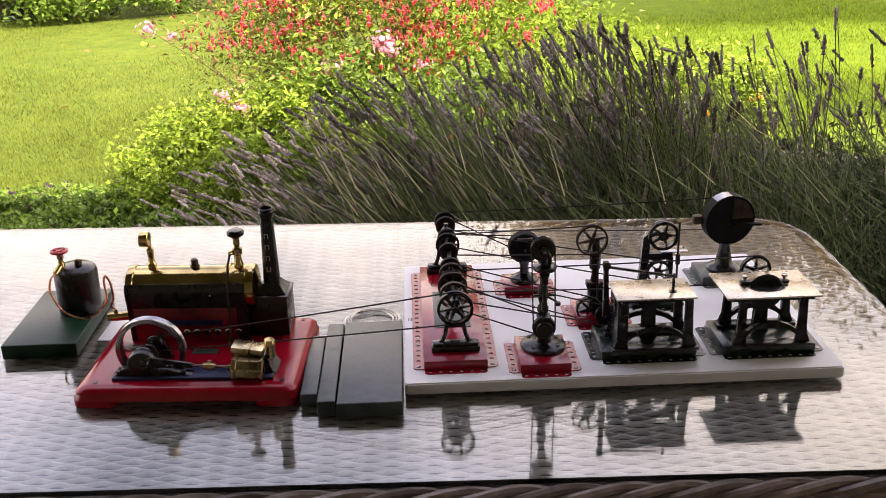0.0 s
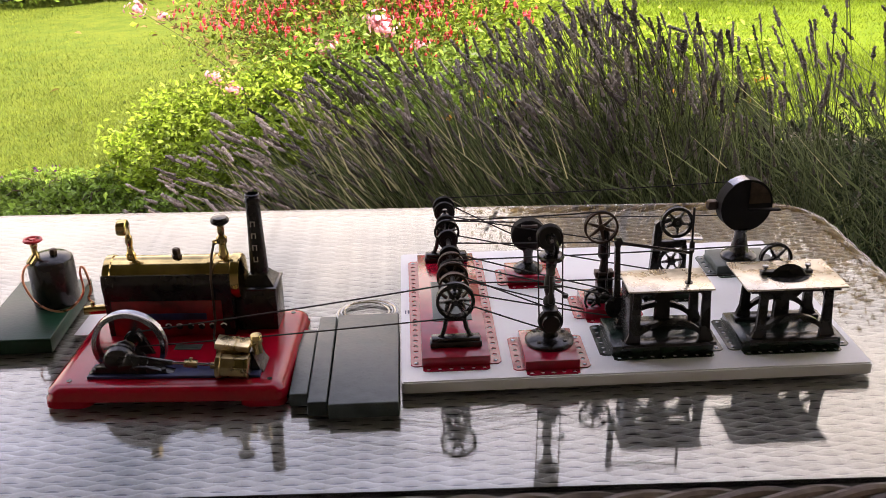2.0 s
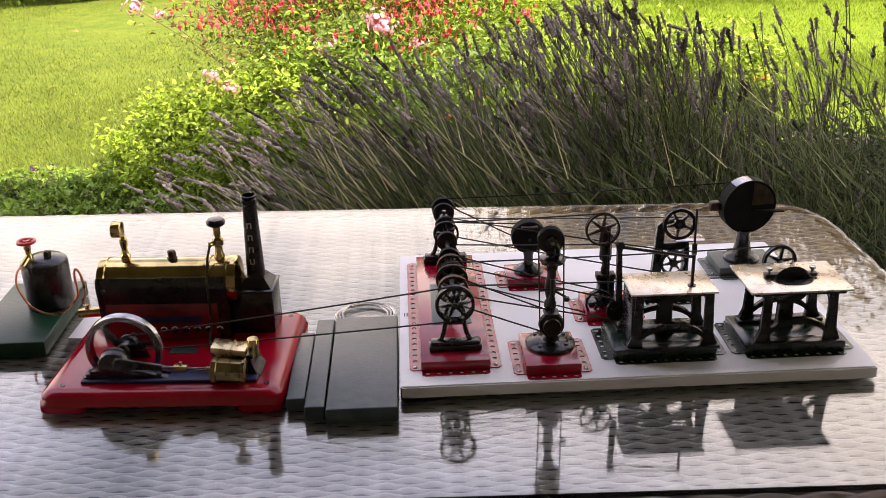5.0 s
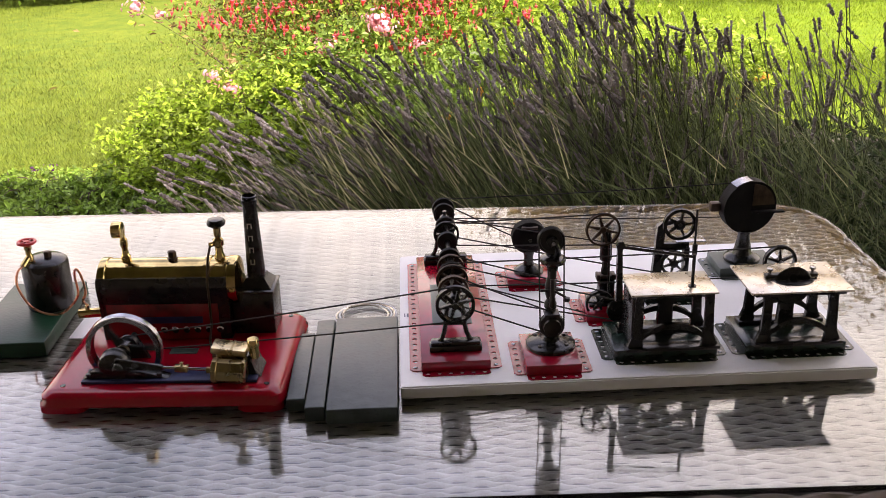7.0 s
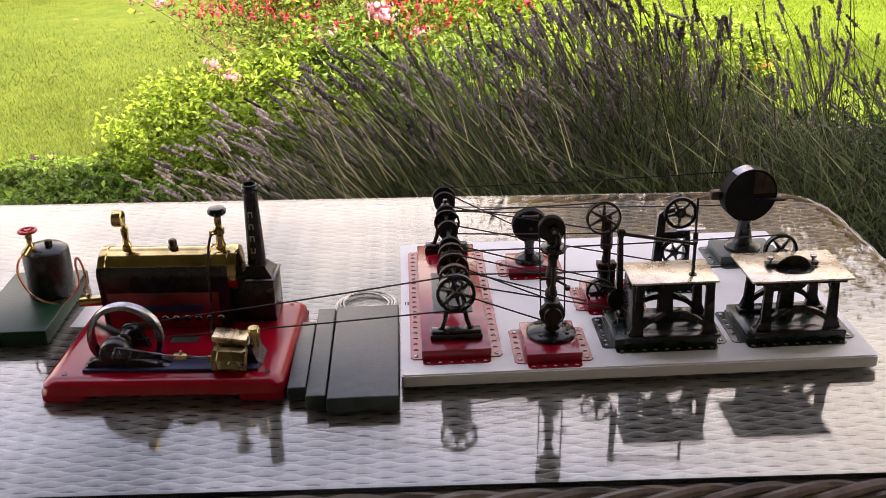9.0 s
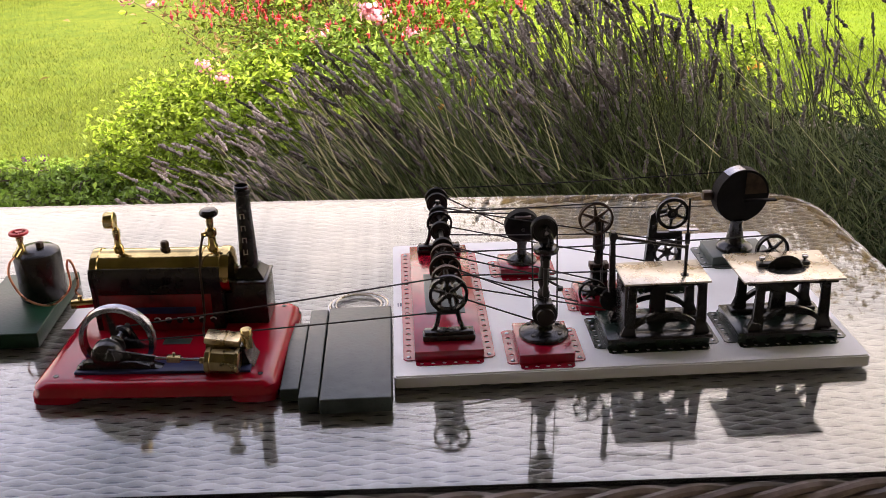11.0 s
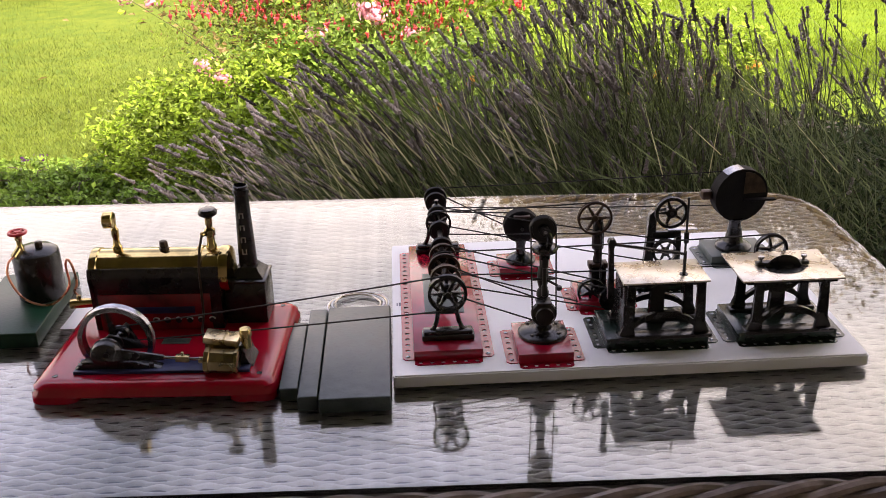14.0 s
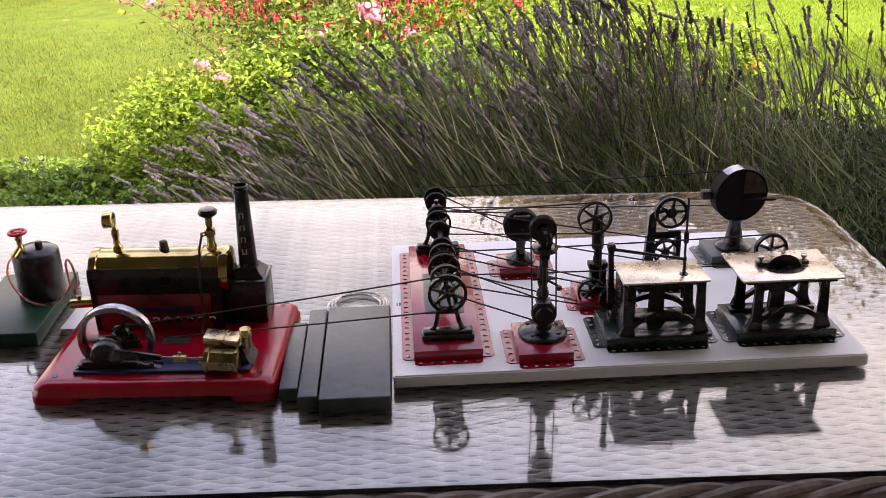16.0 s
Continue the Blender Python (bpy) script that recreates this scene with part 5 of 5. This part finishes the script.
LAVENDER = [lavender(-0.55, -0.26, 360, "wind-blown lavender bush with dry pale spikes leaning over", 3, "lav_pale"),
            lavender(-0.28, -0.02, 230, "wind-blown lavender bush with greyish spikes leaning over", 13),
            lavender(-0.02, 0.22, 250, "lavender bush with dull purple spikes in the shade", 4),
            lavender(0.22, 0.42, 380, "tall lavender bush with dense dull purple spikes", 14),
            lavender(0.40, 0.58, 360, "tall lavender bush with dark upright spikes", 25),
            lavender(0.58, 0.74, 90, "thin lavender bush with dark spikes against the lawn", 5),
            lavender(0.72, 1.05, 135, "tall lavender bush with slender upright spikes", 6),
            lavender(1.05, 1.55, 120, "slender lavender bush at the end of the bed", 16)]


def underplanting():
    """Dark leafy growth low among the lavender; it also stands for shadow between stems."""
    for x, y, n in ((0.05, 2.3, 1800), (0.45, 2.3, 3000), (0.85, 2.25, 4200), (1.2, 2.25, 4400), (1.6, 2.3, 3400), (0.75, 2.85, 3000), (1.25, 2.85, 3800), (1.75, 2.85, 3400)):
        ob = group("ground_plant", pose(x, y, GROUND + 0.045), "dark green leafy plant growing low among the lavender", "border plant", "low plants among the lavender")
        low = 0.7 if y > 2.6 else 0.9
        pts = clumped(n, (0, 0, 0.27 * low), (0.34, 0.28, 0.30 * low), 30, 0.20, 0.0)
        part("stem_frame", branches(nb(), (0, 0, 0), [tuple(p) for p in pts[:14]], 0.004, random.Random(n)), "bark", ob)
        V, F = leaf_cloud(pts, 0.026, narrow=0.3)
        tagged(mesh_part("foliage", V, F, "leaf_dark", ob), kind="stuff")


underplanting()


def blossom(at, r, petals, material, parent, name="blossom", label=""):
    V, F = [], []
    for i in range(petals):
        d = rng.normal(size=3)
        d[1] -= 0.5
        d[2] += 0.3
        d /= np.linalg.norm(d)
        c = d * r * rng.uniform(0.15, 1.45) * np.array((1.25, 1.0, 0.85))
        u = np.cross(d, rng.normal(size=3))
        u /= np.linalg.norm(u)
        v = np.cross(d, u)
        s = r * rng.uniform(0.14, 0.34)
        b = len(V)
        V += [c + d * s * 0.3] + [c + s * (u * math.cos(a) + v * math.sin(a)) for a in [k * 2 * math.pi / 6 for k in range(6)]]
        F += [(b, b + 1 + k, b + 1 + (k + 1) % 6) for k in range(6)]
    ob = mesh_part(name, V, F, material, parent, label)
    ob.location = at
    return ob


# fuchsia bush with hanging red flowers
def fuchsia():
    X, Y = 0.0, 3.95
    ob = group("fuchsia_bush", pose(X, Y, GROUND + 0.045), "tall fuchsia bush with bronze-green leaves and hanging red flowers", "shrub")
    rnd = random.Random(11)
    pts = clumped(27000, (0.0, 0, 0.60), (0.76, 0.42, 0.50), 100, 0.17, 0.1)
    pts = pts[np.argsort(pts[:, 0] + rng.normal(size=len(pts)) * 0.75)]      # bronzed twigs on one side, young leaves on the other
    bm = branches(nb(), (0, 0, 0), [tuple(p) for p in pts[::300]], 0.003, rnd)
    part("stem_frame", bm, "bark", ob)
    V, F = leaf_cloud(pts[9000:16000], 0.027)
    tagged(mesh_part("foliage", V, F, "leaf", ob), kind="stuff")
    V, F = leaf_cloud(pts[:9000], 0.020, narrow=0.4)
    tagged(mesh_part("bronze_foliage", V, F, "leaf_bronze", ob), kind="stuff")
    V, F = leaf_cloud(pts[16000:], 0.027)
    tagged(mesh_part("young_foliage", V, F, "leaf_yellow", ob), kind="stuff")
    # flowers: a red tube with four spread sepals, hanging
    V, F = [], []
    fp = clumped(1250, (-0.16, -0.26, 0.74), (0.68, 0.36, 0.32), 150, 0.06)
    for p in fp:
        s = rng.uniform(0.009, 0.022)
        b = len(V)
        t = np.array((rng.normal() * 0.25, rng.normal() * 0.25, -1.0))
        t /= np.linalg.norm(t)
        for z, rr in ((0, 0.07), (0.7, 0.14), (0.9, 0.46), (1.3, 0.26), (1.9, 0.05)):
            for a in range(5):
                V.append(p + t * s * z + np.array((math.cos(a * 1.2566), math.sin(a * 1.2566), 0)) * s * rr)
        for k in range(4):
            for a in range(5):
                F.append((b + k * 5 + a, b + k * 5 + (a + 1) % 5, b + k * 5 + 5 + (a + 1) % 5, b + k * 5 + 5 + a))
    tagged(mesh_part("flower_mass", V, F, "fuchsia", ob, "hanging crimson flowers"), kind="stuff")


fuchsia()


def rose():
    ob = group("rose_bush", pose(-0.25, 3.35, GROUND + 0.045), "rose bush with green leaves and pale pink flower clusters", "shrub")
    rnd = random.Random(12)
    heads = [(-0.006, 0.0, 0.572), (0.155, 0.05, 0.650), (0.185, 0.02, 0.625), (-0.370, -0.1, 0.51), (-0.315, -0.12, 0.470), (-0.70, 0.3, 0.675), (-0.61, 0.3, 0.645), (-0.03, 0.0, 0.555), (0.30, 0.1, 0.55), (0.14, 0.1, 0.62)]
    bm = branches(nb(), (0.1, 0.1, 0), heads, 0.0026, rnd)
    part("stem_frame", bm, "bark", ob)
    pts = clumped(9000, (0.15, 0.05, 0.34), (0.52, 0.22, 0.28), 60, 0.15, 0.03)
    V, F = leaf_cloud(pts, 0.024)
    tagged(mesh_part("foliage", V, F, "leaf", ob), kind="stuff")
    tw = []
    for h in heads[5:7]:
        for k in range(40):
            f = rng.uniform(0.35, 1.0)
            tw.append(np.array((0.1, 0.1, 0)) * (1 - f) + np.array(h) * f + np.array((0, 0, 0.10 * math.sin(f * 3.1))) + rng.normal(size=3) * 0.035)
    V, F = leaf_cloud(tw, 0.026)
    tagged(mesh_part("twig_foliage", V, F, "leaf_bronze", ob), kind="stuff")
    for i, h in enumerate(heads):
        blossom(h, (0.032, 0.036, 0.034, 0.026, 0.026, 0.028, 0.020, 0.022, 0.024, 0.022)[i], 46, "pink", ob, "blossom", "pale pink rose cluster")


rose()


def shrub(name, at, n, centre, size, clumps, leaf, material, label, category="shrub", floor=0.0):
    ob = group(name, pose(*at), label, category)
    rnd = random.Random(int(abs(at[0]) * 100) + n)
    pts = clumped(n, centre, size, clumps, 0.15, floor)
    part("stem_frame", branches(nb(), (0, 0, 0), [tuple(p) for p in pts[:24]], 0.004, rnd), "bark", ob)
    V, F = leaf_cloud(pts, leaf)
    tagged(mesh_part("foliage", V, F, material, ob), kind="stuff")
    return ob


shrub("low_shrub", (-0.74, 3.45, GROUND + 0.03), 13000, (0.02, 0, 0.22), (0.30, 0.30, 0.21), 80, 0.023, "leaf_yellow", "bright yellow-green leafy shrub at the edge of the lawn")
shrub("low_shrub", (-0.48, 3.30, GROUND + 0.045), 9000, (0.0, 0, 0.27), (0.26, 0.25, 0.25), 60, 0.023, "leaf_yellow", "light green leafy shrub among the roses")
sh = shrub("flowering_shrub", (1.02, 3.55, GROUND + 0.045), 11000, (0.0, 0, 0.28), (0.34, 0.25, 0.27), 60, 0.024, "leaf_yellow", "yellow-green shrub with orange flowers behind the lavender")
for p in ((0.12, -0.22, 0.34), (0.02, -0.24, 0.38), (0.20, -0.2, 0.42), (-0.14, -0.22, 0.40), (-0.22, -0.2, 0.34)):
    blossom(p, 0.028, 12, "orange", sh, "blossom", "orange flower head")
sh = shrub("bedding_plant", (0.24, 3.05, GROUND + 0.045), 1500, (0.0, 0, 0.30), (0.30, 0.16, 0.30), 20, 0.026, "leaf", "leafy bedding plant with orange flowers")
for p in ((-0.02, -0.1, 0.50), (0.10, -0.1, 0.46), (-0.12, -0.1, 0.42)):
    blossom(p, 0.026, 12, "orange", sh, "blossom", "orange flower head")


def front_bed():
    spots = [(-2.25, 3.2), (-1.95, 3.38), (-1.62, 3.42), (-1.30, 3.38), (-1.02, 3.40), (-1.80, 2.85), (-1.95, 3.10), (-1.62, 3.22), (-1.35, 3.05), (-1.08, 3.15), (-0.80, 3.00), (-1.50, 2.80), (-1.12, 2.75), (-0.72, 2.70), (-0.45, 2.75)]
    for i, (x, y) in enumerate(spots):
        ob = shrub("border_plant", (x, y, GROUND + 0.045), 2400, (0, 0, 0.075), (0.26, 0.20, 0.085), 40, 0.023, "leaf", "low leafy border plant in the shaded bed", "border plant")
        if i in (0, 2, 3, 5):
            for k in range(3):
                blossom((rng.uniform(-0.15, 0.15), -0.12, rng.uniform(0.18, 0.26)), 0.016, 9, "violet", ob, "blossom", "small violet flower")
    V, F = [], []       # upright blades
    ob = group("blade_plant", pose(-1.05, 3.35, GROUND + 0.045), "clump of upright sword-shaped green leaves in the bed", "border plant")
    for k in range(46):
        p = np.array((rng.normal() * 0.22, rng.normal() * 0.06, 0))
        t = p + np.array((rng.normal() * 0.06, rng.normal() * 0.04, rng.uniform(0.10, 0.22)))
        b = len(V)
        V += [p + (-0.006, 0, 0), p + (0.006, 0, 0), t]
        F.append((b, b + 1, b + 2))
    tagged(mesh_part("blade_growth", V, F, "leaf", ob), kind="stuff")


front_bed()


def hedge():
    ob = group("garden_hedge", pose(-3.5, 9.35, GROUND, 0, 0, 17), "dark leafy hedge with paler ivy beside the lawn", "hedge")
    pts = clumped(18000, (0, 0, 0.75), (2.3, 0.75, 0.85), 110, 0.13, 0.0)
    part("stem_frame", branches(nb(), (0, 0, 0), [tuple(p) for p in pts[:30]], 0.03, random.Random(5)), "bark", ob)
    V, F = leaf_cloud(pts, 0.075)
    tagged(mesh_part("foliage", V, F, "leaf_dark", ob), kind="stuff")
    pts = clumped(6500, (0.95, -0.65, 0.38), (1.15, 0.22, 0.36), 60, 0.13, 0.02)
    V, F = leaf_cloud(pts, 0.05)
    tagged(mesh_part("ivy_foliage", V, F, "leaf", ob, "paler green ivy leaves"), kind="stuff")


hedge()


def tree(x, y, trunk_h, crown, size, n, leaf, seed, label):
    ob = group("garden_tree", pose(x, y, GROUND), label, "tree")
    rnd = random.Random(seed)
    bm = nb()
    pts = clumped(n, crown, size, 40, 0.20)
    prev = Vector((0, 0, 0))
    for i in range(5):
        q = Vector((rnd.uniform(-0.06, 0.06), rnd.uniform(-0.06, 0.06), trunk_h * (i + 1) / 5))
        rod(bm, prev, q, 0.16 - i * 0.022, 0.14 - i * 0.022, 10)
        prev = q
    branches(bm, prev, [tuple(p) for p in pts[:26]], 0.05, rnd)
    part("trunk", bm, "bark", ob)
    V, F = leaf_cloud(pts, leaf)
    tagged(mesh_part("crown", V, F, "leaf_bronze" if y > 10 else "leaf", ob), kind="stuff")
    return ob


tree(7.6, 3.0, 6.0, (-0.3, 0.2, 8.0), (1.7, 1.5, 1.1), 16000, 0.15, 21, "leafy garden tree that shades part of the lawn")
tree(3.0, 13.0, 2.4, (0, 0, 4.4), (2.2, 1.4, 1.75), 26000, 0.07, 22, "leafy garden tree beyond the lawn")
tree(4.8, 13.5, 2.4, (0, 0, 4.6), (2.6, 1.4, 1.9), 22000, 0.095, 23, "broad leafy garden tree beyond the lawn")
tree(8.2, 13.0, 2.4, (0, 0, 4.6), (2.6, 1.4, 2.0), 16000, 0.11, 24, "tall leafy garden tree beyond the lawn")


def grass():
    n = 420000
    y = 1 / rng.uniform(1 / 11.0, 1 / 3.3, n)          # thickest on the nearer turf
    x = rng.uniform(-0.56, 0.56, n) * (y + 0.5)
    keep = ~((x > -1.3) & (x < 2.6) & (y < 3.75)) & ~((x > -0.75) & (x < 1.0) & (y < 4.5))
    x, y = x[keep], y[keep]
    n = len(x)
    h = rng.uniform(0.004, 0.024, n)
    a = rng.uniform(0, 2 * math.pi, n)
    w = rng.uniform(0.0016, 0.0036, n) * (1 + 0.12 * y)
    V = np.zeros((n, 3, 3))
    V[:, 0] = np.c_[x - w * np.cos(a), y - w * np.sin(a), np.full(n, GROUND - 0.02)]
    V[:, 1] = np.c_[x + w * np.cos(a), y + w * np.sin(a), np.full(n, GROUND - 0.02)]
    V[:, 2] = np.c_[x + rng.normal(size=n) * 0.020, y + rng.normal(size=n) * 0.020, GROUND + h]
    me = bpy.data.meshes.new("lawn_grass")
    me.vertices.add(3 * n)
    me.vertices.foreach_set("co", V.ravel())
    me.loops.add(3 * n)
    me.loops.foreach_set("vertex_index", np.arange(3 * n, dtype=np.int32))
    me.polygons.add(n)
    me.polygons.foreach_set("loop_start", np.arange(0, 3 * n, 3, dtype=np.int32))
    me.update(calc_edges=True)
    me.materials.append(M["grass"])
    ob = new("lawn_grass", me)
    tagged(ob, "short sunlit yellow-green lawn grass blades", "grass", kind="stuff")
    V, F = [], []
    ob = group("fallen_leaf", pose(-1.9, 5.4, GROUND + 0.05), "dry brown leaf fallen on the lawn", "leaf", "fallen leaves")
    v, f = leaf_cloud([np.zeros(3)], 0.045, up=2)
    mesh_part("blade", v, f, "leaf_bronze", ob)
    for px, py in ((-2.3, 7.2), (-1.75, 8.4), (-2.1, 8.0), (-1.2, 3.95)):
        copy_thing(ob, pose(px, py, GROUND + 0.05, 0, 0, px * 100))


grass()


# ---- what moves: the wheels slow down gently, the saw bow goes up and down ----
def shaft_turns(t):
    """Turns of the line shaft since the start."""
    return 0.10995 + 4.253442 * t - 0.04538390 * t ** 2 + 0.003621255 * t ** 3 - 0.0001274570 * t ** 4


def motions():
    for ob, at, ratio, start in SPIN:
        k = ratio / 3.8
        walk(ob, [(i / 30, Matrix.Translation(at) @ Matrix.Rotation(2 * math.pi * (start + k * shaft_turns(i / 30)), 4, "Y")) for i in range(481)])
    for ob, at in FRET:
        n = 16 * 30
        walk(ob, [(i / 30, Matrix.Translation(at + Vector((0, 0, -0.0088 * math.cos(2 * math.pi * shaft_turns(i / 30)))))) for i in range(n + 1)])
    for ob, at, ph in PISTON:
        n = 16 * 30
        walk(ob, [(i / 30, Matrix.Translation(at + Vector((0.006 * math.cos(2 * math.pi * (ph + 6.2 / 3.8 * shaft_turns(i / 30))), 0, 0))) @ Matrix.Rotation(radians(4), 4, "Y")) for i in range(n + 1)])
    for i, ob in enumerate(LAVENDER):       # the bushes sway in the breeze, more so later on
        base = ob.matrix_basis.copy()
        rows = []
        for k in range(41):
            t = 0.4 * k
            gust = 0.35 + 0.65 * min(1.0, max(0.0, (t - 6) / 4))
            a = gust * (0.55 * math.sin(1.9 * t + 1.3 * i) + 0.35 * math.sin(3.1 * t + 2.1 * i))
            b = gust * 0.3 * math.sin(2.3 * t + 0.7 * i)
            rows.append((t, base @ pose(0, 0, 0, b, a, 0)))
        walk(ob, rows)


motions()
